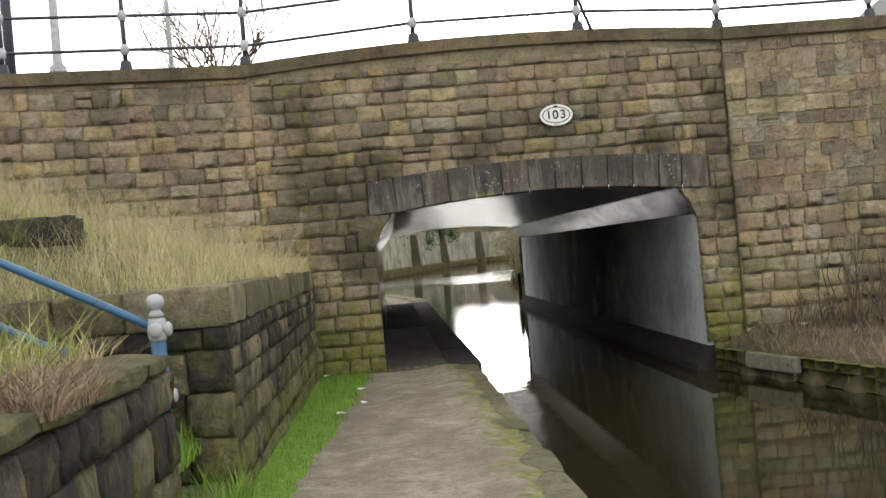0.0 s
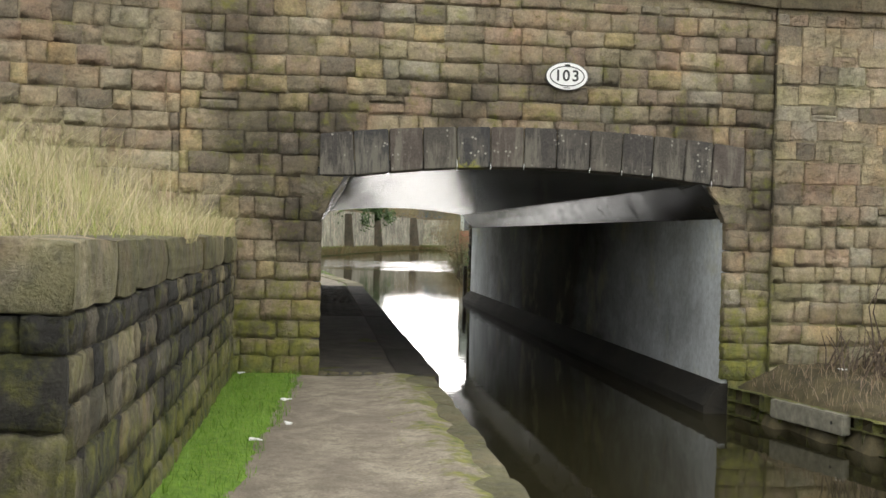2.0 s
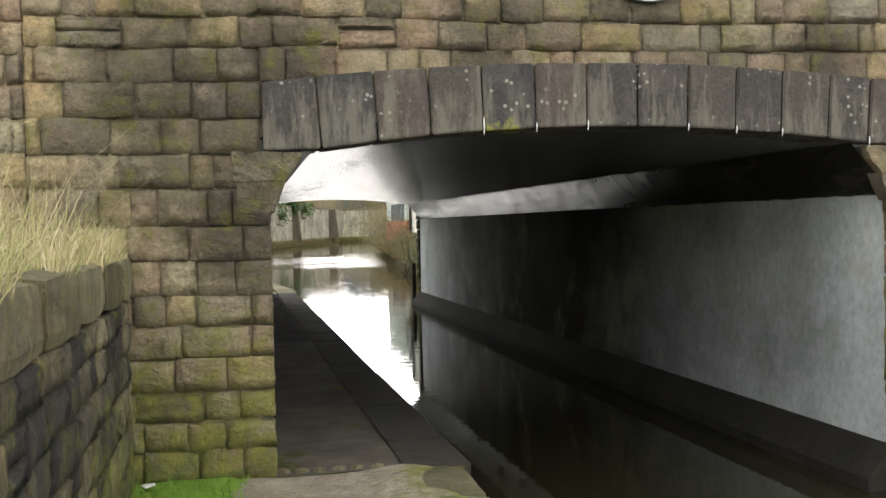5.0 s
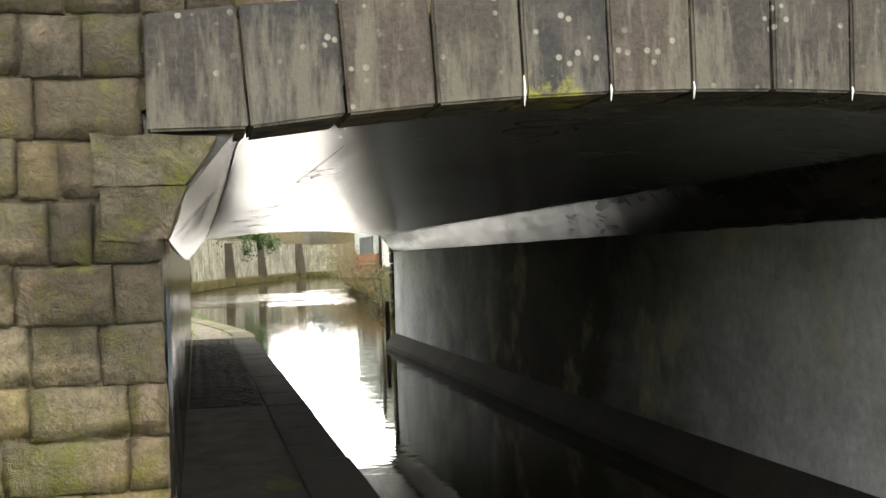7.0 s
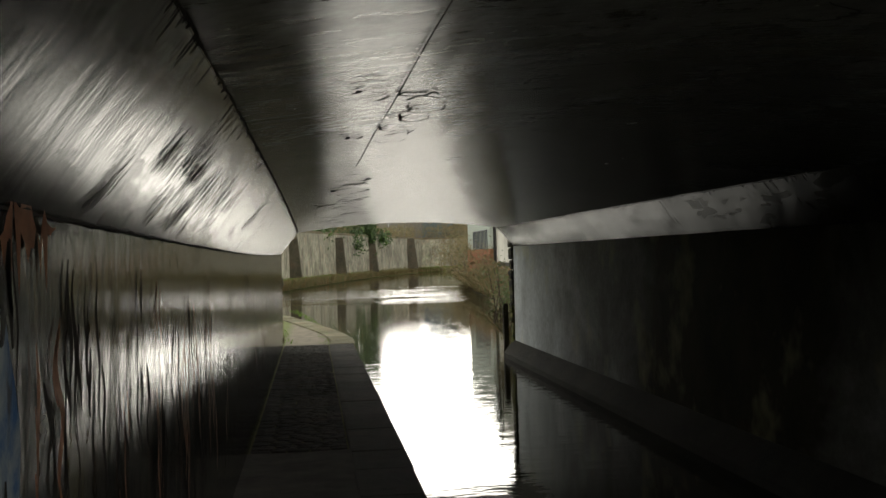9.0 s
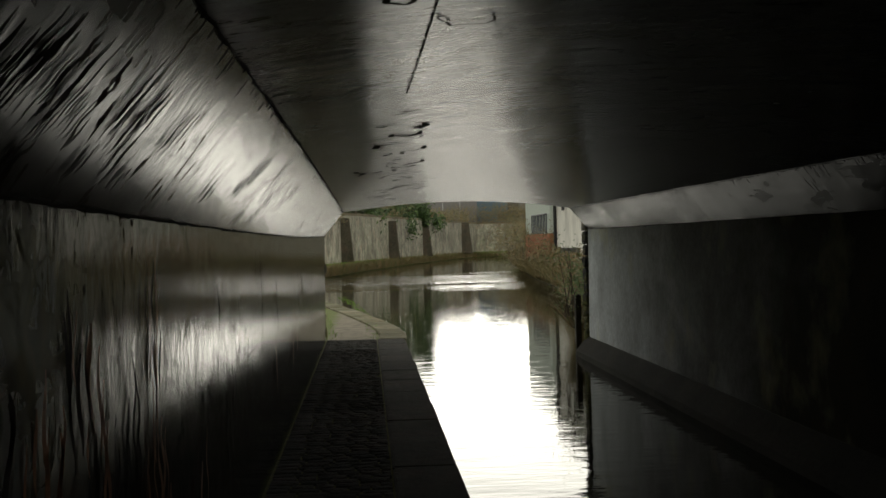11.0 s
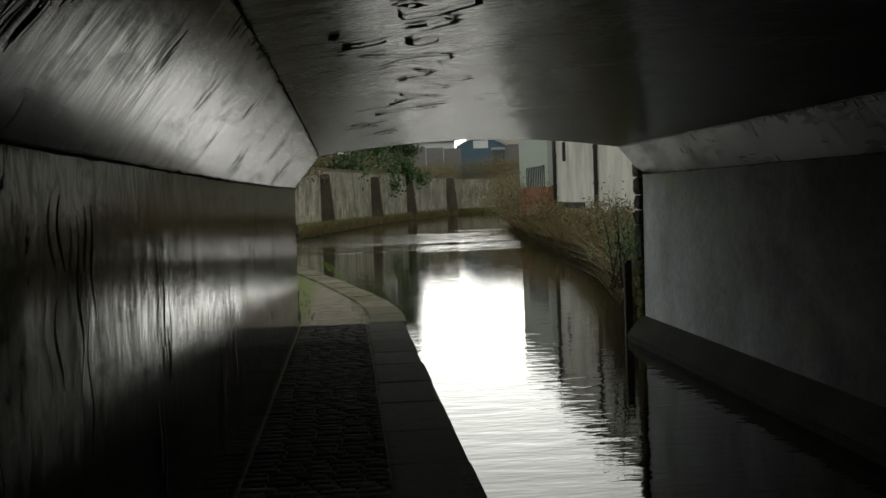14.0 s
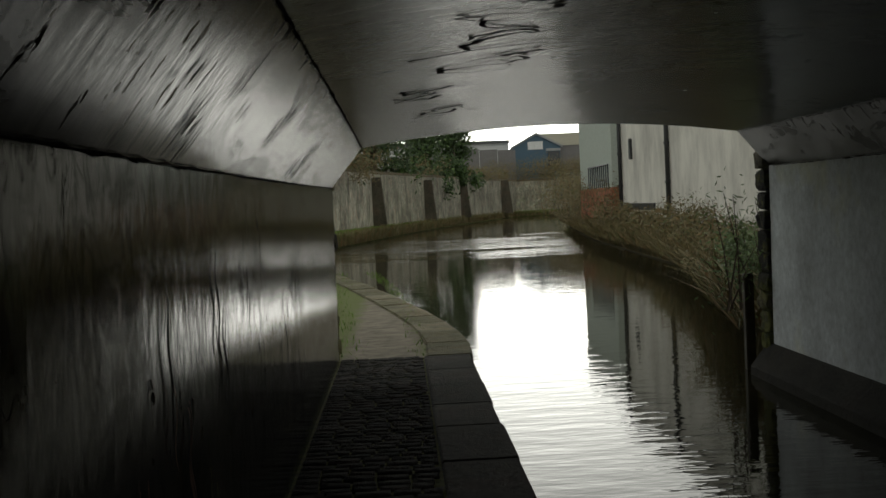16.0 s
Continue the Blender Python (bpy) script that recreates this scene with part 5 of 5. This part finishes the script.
for x, z, nrm in ((0.022, 1.74, (1, 0, -0.2)), (0.337, 2.122, (0.4, 0, -1)), (4.153, 2.122, (-0.4, 0, -1)), (4.466, 1.752, (-1, 0, -0.2))):
    t = thing("seam", (x, 10, z), "ragged dark joint line along the tunnel lining", "joint", "lining seams")
    bm = bmesh.new()
    nv = Vector(nrm).normalized()
    sd = nv.cross(Vector((0, 1, 0))).normalized()
    rows = []
    for k in range(400):
        y = 0.2 + 20.1 * k / 399
        at = haunch_at(0 if z < 2 else 1, y) if x < 2 else (x, z)
        p = Vector((at[0] + (0.003 if x < 2 else 0), y, at[1])) + nv * 0.007
        wl, wr = (0.002 + 0.012 * max(0.0, noise.noise((y * 7, q, x)) + 0.05) for q in (0, 5))
        rows.append((bm.verts.new(p - sd * wl), bm.verts.new(p + sd * wr)))
    for q, r2 in zip(rows, rows[1:]):
        bm.faces.new((q[0], q[1], r2[1], r2[0]))
    part("line", bm, M_SEAM, t)
    if z > 2:
        down = Vector((-0.317 if x < 2 else 0.317, 0, -0.385)).normalized()
        bm = bmesh.new()
        y = 0.4
        while y < 20.2:
            y += r5.uniform(0.02, 0.17)
            ln = 0.015 + 0.09 * r5.random() ** 2.5
            at = haunch_at(1, y) if x < 2 else (x, z)
            p = Vector((at[0], y, at[1])) + Vector((0.7 if x < 2 else -0.7, 0, -0.7)) * 0.009
            ribbon(bm, [p, p + down * ln * 0.5 + Vector((0, 0.01, 0)), p + down * ln + Vector((0, 0.012, 0))], r5.uniform(0.006, 0.02), nrm, True)
        tagged(part("drip_fringe", bm, M_SEAM, t), "short black drips below the joint", kind="stuff")

# ---- beyond the tunnel ----
fw = [(-14, 63), (-6, 66.5), (-3.2, 72), (-0.9, 84.5), (2.9, 99), (7.2, 116), (14.6, 142), (24, 142.8), (60, 143.6)]


def wall_run(pts, z0, z1, thick, name, material, label):
    bm = bmesh.new()
    for (xa, ya), (xb, yb) in zip(pts, pts[1:]):
        d = Vector((xb - xa, yb - ya)).normalized()
        n = Vector((-d.y, d.x)) * thick
        q = [(xa, ya), (xb, yb), (xb + n.x, yb + n.y), (xa + n.x, ya + n.y)]
        lo = [bm.verts.new((x, y, z0)) for x, y in q]
        hi = [bm.verts.new((x, y, z1)) for x, y in q]
        bm.faces.new(lo), bm.faces.new(hi)
        for k in range(4):
            bm.faces.new((lo[k], lo[(k + 1) % 4], hi[(k + 1) % 4], hi[k]))
    ob = part(name, bm, material)
    return tagged(ob, label, "wall", kind="structure")


farwall = wall_run(fw, 0.0, 3.75, 0.6, "wall_far", M_FARWALL, "tall pale stone retaining wall with dark piers")
wall_run(fw, 3.76, 3.95, 0.7, "wall_far_coping", M_COPING, "coping of the tall stone wall")
M_PIER = stone("pier_stone", [(0.06, 0.055, 0.045), (0.09, 0.08, 0.06)], dirt=0.7)
for k, (x, y, hgt, wd) in enumerate([(-3.6, 71.2, 3.3, 0.85), (-0.85, 84.3, 3.3, 0.9), (2.95, 99, 3.3, 0.9), (6.6, 113.5, 3.0, 0.9), (12.2, 133.4, 3.6, 1.3)]):
    t = thing("wall_pier", (x, y, 0.25), "dark tapered stone pier against the far wall", "pier", "wall piers")
    bm = prism([(x - wd * 0.75, 0.2), (x + wd * 0.75, 0.2), (x + wd * 0.42, 0.2 + hgt), (x - wd * 0.42, 0.2 + hgt)], y - 0.9, y + 0.6)
    bmesh.ops.bevel(bm, geom=bm.edges[:], offset=0.04, segments=1, affect="EDGES")
    part("shaft", bm, M_PIER, t)


def along(pts, n, off, seed, spread, z=0.2):
    r = random.Random(seed)
    out = []
    for _ in range(n):
        i = r.choices(range(len(pts) - 1), [math.dist(pts[j], pts[j + 1]) / (1 + 0.02 * pts[j][1]) for j in range(len(pts) - 1)])[0]
        s2 = r.random()
        (xa, ya), (xb, yb) = pts[i], pts[i + 1]
        d = Vector((xb - xa, yb - ya)).normalized()
        o = off + r.uniform(-spread, spread)
        out.append((xa + (xb - xa) * s2 - d.y * o, ya + (yb - ya) * s2 + d.x * o, z))
    return out


blades("far_bank_grass", along(LEFT_BANK[1:8], 14000, 1.7, 1, 1.5), (0.08, 0.22), 0.03, 0.8, M_TURF, "green grass strip along the far bank", 21)
blades("far_bank_reeds", along(LEFT_BANK[1:8], 10000, -0.08, 2, 0.16, -0.3), (0.4, 0.95), 0.022, 0.7, M_BRUSH, "brown reeds along the water's edge", 22, "reeds")
blades("right_bank_fringe", along(RIGHT_BANK[:8], 12000, -0.08, 4, 0.15, -0.32), (0.2, 0.65), 0.012, 1.2, M_BRUSH, "brown stalks at the water's edge below the brambles", 24, "brambles")
blades("right_bank_brush", along(RIGHT_BANK[:8], 28000, 0.1, 3, 0.6, 0.05), (0.15, 0.8), 0.012, 1.9, M_BRUSH, "brown brambles hanging over the water", 23, "brambles")
for k, (x, y, sz, h, m) in enumerate([(5.35, 22.3, 0.8, 1.05, M_LEAF), (5.6, 23.4, 0.9, 0.8, M_LEAF), (5.9, 25.0, 1.2, 0.55, M_BRUSH), (6.4, 26.6, 1.1, 0.75, M_LEAF), (6.9, 28.5, 1.3, 0.5, M_BRUSH), (7.2, 31, 1.4, 0.6, M_BRUSH), (8.0, 33.5, 1.5, 0.75, M_BRUSH), (8.6, 38.5, 1.4, 0.95, M_BRUSH), (8.9, 42, 1.6, 1.2, M_BRUSH), (9.2, 47, 1.5, 0.9, M_BRUSH), (9.3, 52, 1.6, 1.1, M_BRUSH), (9.9, 57, 2.4, 2.0, M_BRUSH), (10.6, 65, 3.0, 2.8, M_BRUSH), (11.8, 76, 3.6, 3.2, M_BRUSH), (14, 92, 5, 3.6, M_BRUSH), (18, 112, 6, 4.0, M_BRUSH)]):
    brush("bank_bush", (x, y, 0.15), (sz, sz * 1.6, h), 2600, 50 + k, m, "tangled bush on the canal bank" if m is M_BRUSH else "green bramble bush on the canal bank", leaf=0.03 + 0.0007 * y, stems=34)

# dead post and trailing plant at the far right corner
fp = thing("mooring_post", (4.36, 20.95, WATER), "dark wet timber post in the water", "post")
part("shaft", boxed(4.31, 4.41, 20.9, 21.0, BED, 0.63, bevel=0.012), M_POSTWOOD, fp)
brush("trailing_bramble", (4.35, 20.95, 0.3), (0.6, 0.35, 1.25), 520, 91, M_LEAF, "trailing bramble at the tunnel mouth", leaf=0.035, stems=9)

house = thing("white_house", (12.5, 42, 0.1), "white rendered house with black drainpipes by the canal", "house")
HXW = 9.75
part("wall", boxed(HXW, 17, 30, 54.5, 0.05, 6.4), M_RENDER, house)
part("plinth", boxed(HXW - 0.06, 17, 29.9, 54.56, 0.0, 0.85), M_RENDER, house)
part("roof", prism([(HXW - 0.4, 6.4), (13.4, 9.6), (17.4, 6.4)], 29.6, 54.9), M_SLATE, house, "slate roof")
for y in (46.3, 54.3):
    bm = bmesh.new()
    tube(bm, [(HXW - 0.09, y, 0.6), (HXW - 0.09, y, 6.3)], 0.075, 8)
    p = part("drainpipe", bm, M_PIPE, house, "black drainpipe", smooth=True)
    for z in (1.9, 3.2, 4.6):
        bm = bmesh.new()
        tube(bm, [(HXW - 0.09, y, z - 0.05), (HXW - 0.09, y, z + 0.05)], 0.1, 8)
        part("bracket", bm, M_PIPE, p)
part("vent", boxed(HXW - 0.1, HXW, 52.2, 52.5, 2.9, 3.7, bevel=0.02), M_PIPE, house)
part("wall_opening", boxed(HXW - 0.08, HXW, 48.6, 53.5, 0.95, 1.2, bevel=0.01), M_PIPE, house)
annex = thing("green_annex", (11.5, 62, 0.1), "pale green rendered annex over a brick base", "house")
part("base", boxed(9.9, 16, 57.5, 66, 0.0, 1.9), M_BRICK, annex, "orange brick base")
part("wall", boxed(9.95, 16, 57.5, 66, 1.9, 6.0), M_GREENWALL, annex)
part("roof", prism([(9.6, 6.0), (13, 8.0), (16.4, 6.0)], 57.2, 66.3), M_SLATE, annex)
bm = bmesh.new()
for y in np.linspace(58, 63, 11):
    tube(bm, [(9.85, y, 1.9), (9.85, y, 2.9)], 0.03, 5)
tube(bm, [(9.85, 58, 2.9), (9.85, 63, 2.9)], 0.04, 5)
part("balustrade", bm, M_RAIL, annex, "dark iron balustrade")

SY = 150.0
shed = thing("blue_shed", (18, SY, 0.2), "blue clad shed with a cream sheet roof", "shed")
part("wall", prism([(15.2, 0.2), (21.2, 0.2), (21.2, 8.1), (18.2, 9.65), (15.2, 8.1)], SY, SY + 12), M_SHED, shed)
part("roof", prism([(18.3, 9.75), (21.4, 8.2), (36, 8.2), (36, 9.75)], SY + 0.5, SY + 12), M_SHEDROOF, shed, "cream sheet roof")
part("gable_trim", prism([(14.9, 7.95), (18.2, 9.66), (21.5, 7.95), (21.5, 8.2), (18.2, 9.93), (14.9, 8.2)], SY - 0.3, SY), M_COLUMN, shed, "pale gable trim")
part("side_wall", boxed(21.2, 36, SY + 0.6, SY + 12, 0.2, 8.2), M_FENCE, shed)
part("notice", boxed(17.1, 19.0, SY - 0.15, SY - 0.02, 7.8, 8.8), M_LITTER, shed, "white notice board")
part("door", boxed(19.6, 21.1, SY - 0.15, SY - 0.02, 5.6, 7.5), M_GLASS, shed)
part("lintel", boxed(19.4, 21.2, SY - 0.2, SY - 0.02, 7.55, 7.85), M_COLUMN, shed)
hall = thing("long_shed", (6, SY + 8, 0.2), "long low white shed with a dark roof edge", "shed")
part("wall", boxed(-12, 15.1, SY + 4, SY + 14, 0.2, 9.0), M_LITTER, hall)
part("roof", prism([(-12.5, 9.0), (15.2, 9.0), (15.2, 9.35), (-12.5, 9.7)], SY + 3.5, SY + 14.5), M_SLATE, hall)
fence = thing("yard_fence", (12, SY - 5.1, 0.2), "tall grey sheet fence above the far wall", "fence")
for k in range(5):
    part("panel", boxed(4 + 2.2 * k + 0.03, 4 + 2.2 * (k + 1) - 0.03, SY - 5.2, SY - 5, 0.2, 8.2 - 0.13 * k), M_FENCE, fence)


def crown_tree(name, at, height, spread, n, seed, material, label, leaf, low=0.25):
    r = random.Random(seed)
    t = thing(name, at, label, "tree")
    bm = bmesh.new()
    top = Vector(at) + Vector((0, 0, height))
    tube(bm, [at, (at[0] + 0.1, at[1], at[2] + height * 0.5), top], [height * 0.03, height * 0.02, 0.03], 7)
    v, f = [], []
    for _ in range(34):
        h = r.uniform(low, 1.0)
        rad = spread * (1.05 - h * 0.6) * r.uniform(0.3, 1.0)
        a = r.uniform(0, 6.283)
        c = Vector(at) + Vector((rad * math.cos(a), rad * math.sin(a), h * height))
        tube(bm, [(at[0], at[1], at[2] + h * height * 0.75), tuple(c)], [0.06, 0.02], 4, False)
        for _ in range(n // 34):
            p = c + Vector((r.gauss(0, 1), r.gauss(0, 1), r.gauss(0, 0.8))) * spread * 0.2
            d1 = Vector((r.gauss(0, 1), r.gauss(0, 1), r.gauss(0, 1))).normalized() * leaf * r.uniform(0.6, 1.4)
            d2 = d1.orthogonal().normalized() * leaf * 0.45
            k = len(v)
            v += [tuple(p - d1), tuple(p + d2), tuple(p + d1), tuple(p - d2)]
            f.append((k, k + 1, k + 2, k + 3))
    part("trunk", bm, M_TWIG, t)
    part("crown", mesh_from("crown", v, f, material), material, t)


crown_tree("evergreen_tree", (3.0, 107, 0.3), 10.5, 2.6, 6500, 1, M_EVERGREEN, "dense evergreen tree behind the far wall", 0.22)
crown_tree("evergreen_tree", (-5.2, 81, 0.3), 11.0, 4.2, 7000, 2, M_EVERGREEN, "dark evergreen tree behind the far wall", 0.2)
crown_tree("evergreen_tree", (-1.2, 94, 0.3), 11.5, 4.2, 7500, 3, M_EVERGREEN, "dark evergreen tree behind the far wall", 0.2)
crown_tree("evergreen_tree", (-10, 72, 0.3), 11, 4.5, 6500, 4, M_EVERGREEN, "dark evergreen tree behind the far wall", 0.2)
crown_tree("evergreen_tree", (6.0, 118, 0.3), 11.0, 2.6, 6000, 6, M_EVERGREEN, "dark evergreen tree behind the far wall", 0.24)
crown_tree("ivy_tree", (6.3, 112.7, 0.3), 5.0, 0.8, 1800, 5, M_EVERGREEN, "ivy clad stump leaning over the far wall", 0.2, 0.6)
for k, (x, y) in enumerate([(-2.5, 77), (1.5, 101), (8.5, 124), (11, 134), (16.5, 143), (19.5, 143.2), (23, 143.4), (27, 143.6)]):
    brush("wall_top_bush", (x - 1.0, y + 1.2, 3.2), (6, 4, 2.4 if x < 15 else 3.4), 3400, 120 + k, M_BRUSH, "brown scrub on top of the far wall", leaf=0.11, stems=34)
r6 = random.Random(8)
for k in range(7):
    crown_tree("distant_tree", (-60 + 24 * k + r6.uniform(-6, 6), 235 + r6.uniform(-12, 12), 0.2), 9 + r6.uniform(-2, 2), 6, 1500, 40 + k, M_BRUSH, "bare distant tree on the skyline", 0.5)

# grass along the towpath beyond the tunnel
blades("beyond_path_grass", scatter(6000, -2.5, 0.9, 20.5, 36, lambda x, y: -0.02, 31, lambda x, y: (x < 0.25 - 0.06 * (y - 20.5) + 0.15 * noise.noise((x, y, 1)) or abs(x - (0.8 - 0.004 * (y - 21) ** 2)) < 0.12)), (0.02, 0.1), 0.006, 0.9, M_TURF, "short turf beside the path beyond the tunnel", 31)

# ---- paving and stonework, piece by piece ----
rng = random.Random(41)
y = -26.0
while y < 0.0:
    l = rng.uniform(0.7, 1.25)
    y1 = min(y + l, 0.0)
    bm = rough_block(0.8, 1.25 + rng.uniform(-0.012, 0.01), y + 0.004, y1 - 0.004, -0.42, 0.0 + rng.uniform(-0.012, 0.004), 0.014, 3)
    part("kerb_stone", bm, M_FLAG, kerb)
    y = y1
y = 0.0
while y < 20.45:
    l = rng.uniform(0.7, 1.2)
    y1 = min(y + l, 20.45)
    part("kerb_stone", boxed(0.86, 1.32 + rng.uniform(-0.01, 0.01), y + 0.003, y1 - 0.003, -0.34, 0.0 + rng.uniform(-0.004, 0.004), bevel=0.012), M_SHADEFLAG, deck)
    y = y1
for (xa, ya), (xb, yb) in zip(BEND[:8], BEND[1:9]):
    d = Vector((xb - xa, yb - ya))
    n = max(1, round(d.length / 0.9))
    for k in range(n):
        p, l = Vector((xa, ya)) + d * ((k + 0.5) / n), d.length / n
        bm = boxed(-l / 2 + 0.008, l / 2 - 0.008, -0.02, 0.46, -0.34, 0.0, bevel=0.015)
        bmesh.ops.transform(bm, matrix=Matrix.Translation((p.x, p.y, rng.uniform(-0.008, 0.008))) @ Matrix.Rotation(math.atan2(d.y, d.x), 4, "Z"), verts=bm.verts[:])
        part("kerb_stone", bm, M_FLAG, outer)

inside = sheet("tunnel_grit", np.linspace(-0.02, 0.87, 12), np.linspace(0.0, 8.6, 50), lambda x, y: path_height(max(x, 0.0), y) + 0.008, M_SHADEGRIT)
tagged(inside, "path grit inside the tunnel, coloured dark for shade", "path", kind="structure")
for x in (0.08, 0.2, 0.31, 0.45, 0.56, 0.7):
    part("threshold_stone", rough_block(x - 0.055, x + 0.05, 0.05, 0.16, -0.08, 0.012, 0.01, 1), M_FLAG, deck)
# setts: rows across the path
sett_kinds = [from_bm("sett", boxed(-0.5, 0.5, -0.5, 0.5, -0.07, 0.0, bevel=0.03), M_SETT, True) for _ in range(1)]
proto = sett_kinds[0]
rest_v, rest_f = [], []
count = 0
y = 8.6
while y < 20.4:
    dy = rng.uniform(0.1, 0.13)
    x = 0.02
    while x < 0.84:
        dx = min(rng.uniform(0.13, 0.22), 0.85 - x)
        if dx > 0.05:
            m = Matrix.LocRotScale((x + dx / 2, y + dy / 2, rng.uniform(-0.007, 0.001)), Euler((rng.uniform(-0.03, 0.03), rng.uniform(-0.03, 0.03), 0)), (dx - 0.005, dy - 0.006, 1))
            if 12.4 < y < 18.6 and count < 300:
                ob = new("sett", proto)
                ob.matrix_basis = m
                ob.parent = deck
                count += 1
            else:
                k = len(rest_v)
                rest_v += [tuple(m @ q.co) for q in proto.vertices]
                rest_f += [tuple(i + k for i in p.vertices) for p in proto.polygons]
        x += dx
    y += dy
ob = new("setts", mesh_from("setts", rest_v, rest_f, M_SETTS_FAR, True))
ob.parent = deck
tagged(ob, kind="stuff")

courses(face, (FL, 0), (FR, 0), -0.02, 4.04, M_FACE, 101, course=(0.18, 0.235), length=(0.18, 0.44), gap=0.003, split=0.02, waver=0.025, bulge=0.014, wild=0.009, skip=face_skip, top=lambda a: parapet(FL + a) - 0.005)
courses(wing_l, LW1, LW0, 1.0, 4.04, M_WING, 102, length=(0.16, 0.4), gap=0.005, split=0.02, waver=0.04, bulge=0.014, wild=0.009, limit=370)
courses(wing_r, RW0, RW1, -0.1, 4.02, M_WING, 103, course=(0.17, 0.25), length=(0.16, 0.42), gap=0.005, split=0.03, waver=0.05, bulge=0.014, wild=0.009)
courses(ret, (-0.88, -7.86), (-0.88, -0.02), -0.1, 1.17, M_DARK, 104, course=(0.17, 0.28), length=(0.2, 0.6), bulge=0.02, wild=0.011, gap=0.006, split=0.04, waver=0.03)
y = -7.88
while y < -0.1:
    y1 = y + rng.uniform(0.5, 1.1)
    y1 = -0.02 if y1 > -0.4 else y1
    part("cap_stone", rough_block(-1.33, -0.845 + rng.uniform(-0.012, 0.012), y + 0.004, y1 - 0.004, 1.172, 1.44 + rng.uniform(-0.012, 0.01), 0.013, 3), M_CAP, ret)
    y = y1
courses(ret_end, (-4.0, -7.88), (-0.87, -7.88), -0.1, 1.17, M_DARK, 106, course=(0.24, 0.3), length=(0.35, 0.7), bulge=0.02, wild=0.011, gap=0.006, waver=0.02)
courses(ret_end, (-4.0, -7.9), (-0.85, -7.9), 1.17, 1.44, M_CAP, 107, course=(0.26, 0.28), length=(0.5, 0.9), name="cap_stone", bulge=0.014, wild=0.007, gap=0.006)
courses(low, (-0.95, -15.5), (-0.95, -9.5), -0.1, 1.06, M_DARK, 108, course=(0.18, 0.28), length=(0.2, 0.6), bulge=0.02, wild=0.011, gap=0.006, split=0.1, waver=0.03)
courses(low, (-1.3, -15.0), (-0.95, -15.0), -0.1, 1.06, M_DARK, 109, course=(0.2, 0.26), length=(0.25, 0.35))
y = -15.5
while y < -9.5:
    l = rng.uniform(0.6, 1.0)
    y1 = min(y + l, -9.47)
    part("cap_stone", rough_block(-1.36, -0.92, y + 0.004, y1 - 0.004, 1.06, 1.16, 0.02, 3), M_LOWCAP, low)
    y = y1
courses(stub, (-9, -5.2), (-2.5, -5.2), 1.4, 2.13, M_DARK, 110, course=(0.2, 0.24), length=(0.3, 0.5))
edge_pts = [Vector(p) for p in NEAR_RIGHT]
for k in range(len(edge_pts) - 3):
    courses(near_right, edge_pts[k + 1], edge_pts[k], -0.55, -0.1, M_DARK, 120 + k, course=(0.14, 0.18), length=(0.25, 0.5), limit=60)
# quoins at the far tunnel mouth
for x0, x1, sx in ((-0.02, 0.35, 1), (4.46, 4.8, -1)):
    z = -0.4
    while z < 2.0:
        h = rng.uniform(0.18, 0.24)
        k = rng.uniform(0.0, 0.05)
        bm = rough_block(x0 - 0.4 * (sx > 0) - 0.02 + (0.0 if sx > 0 else -k), x1 - 0.37 * (sx > 0) + (k if sx > 0 else 0), 20.46, 20.75, z + 0.003, z + h - 0.003, 0.03, 3)
        part("quoin", bm, M_DARK, far_face)
        z += h
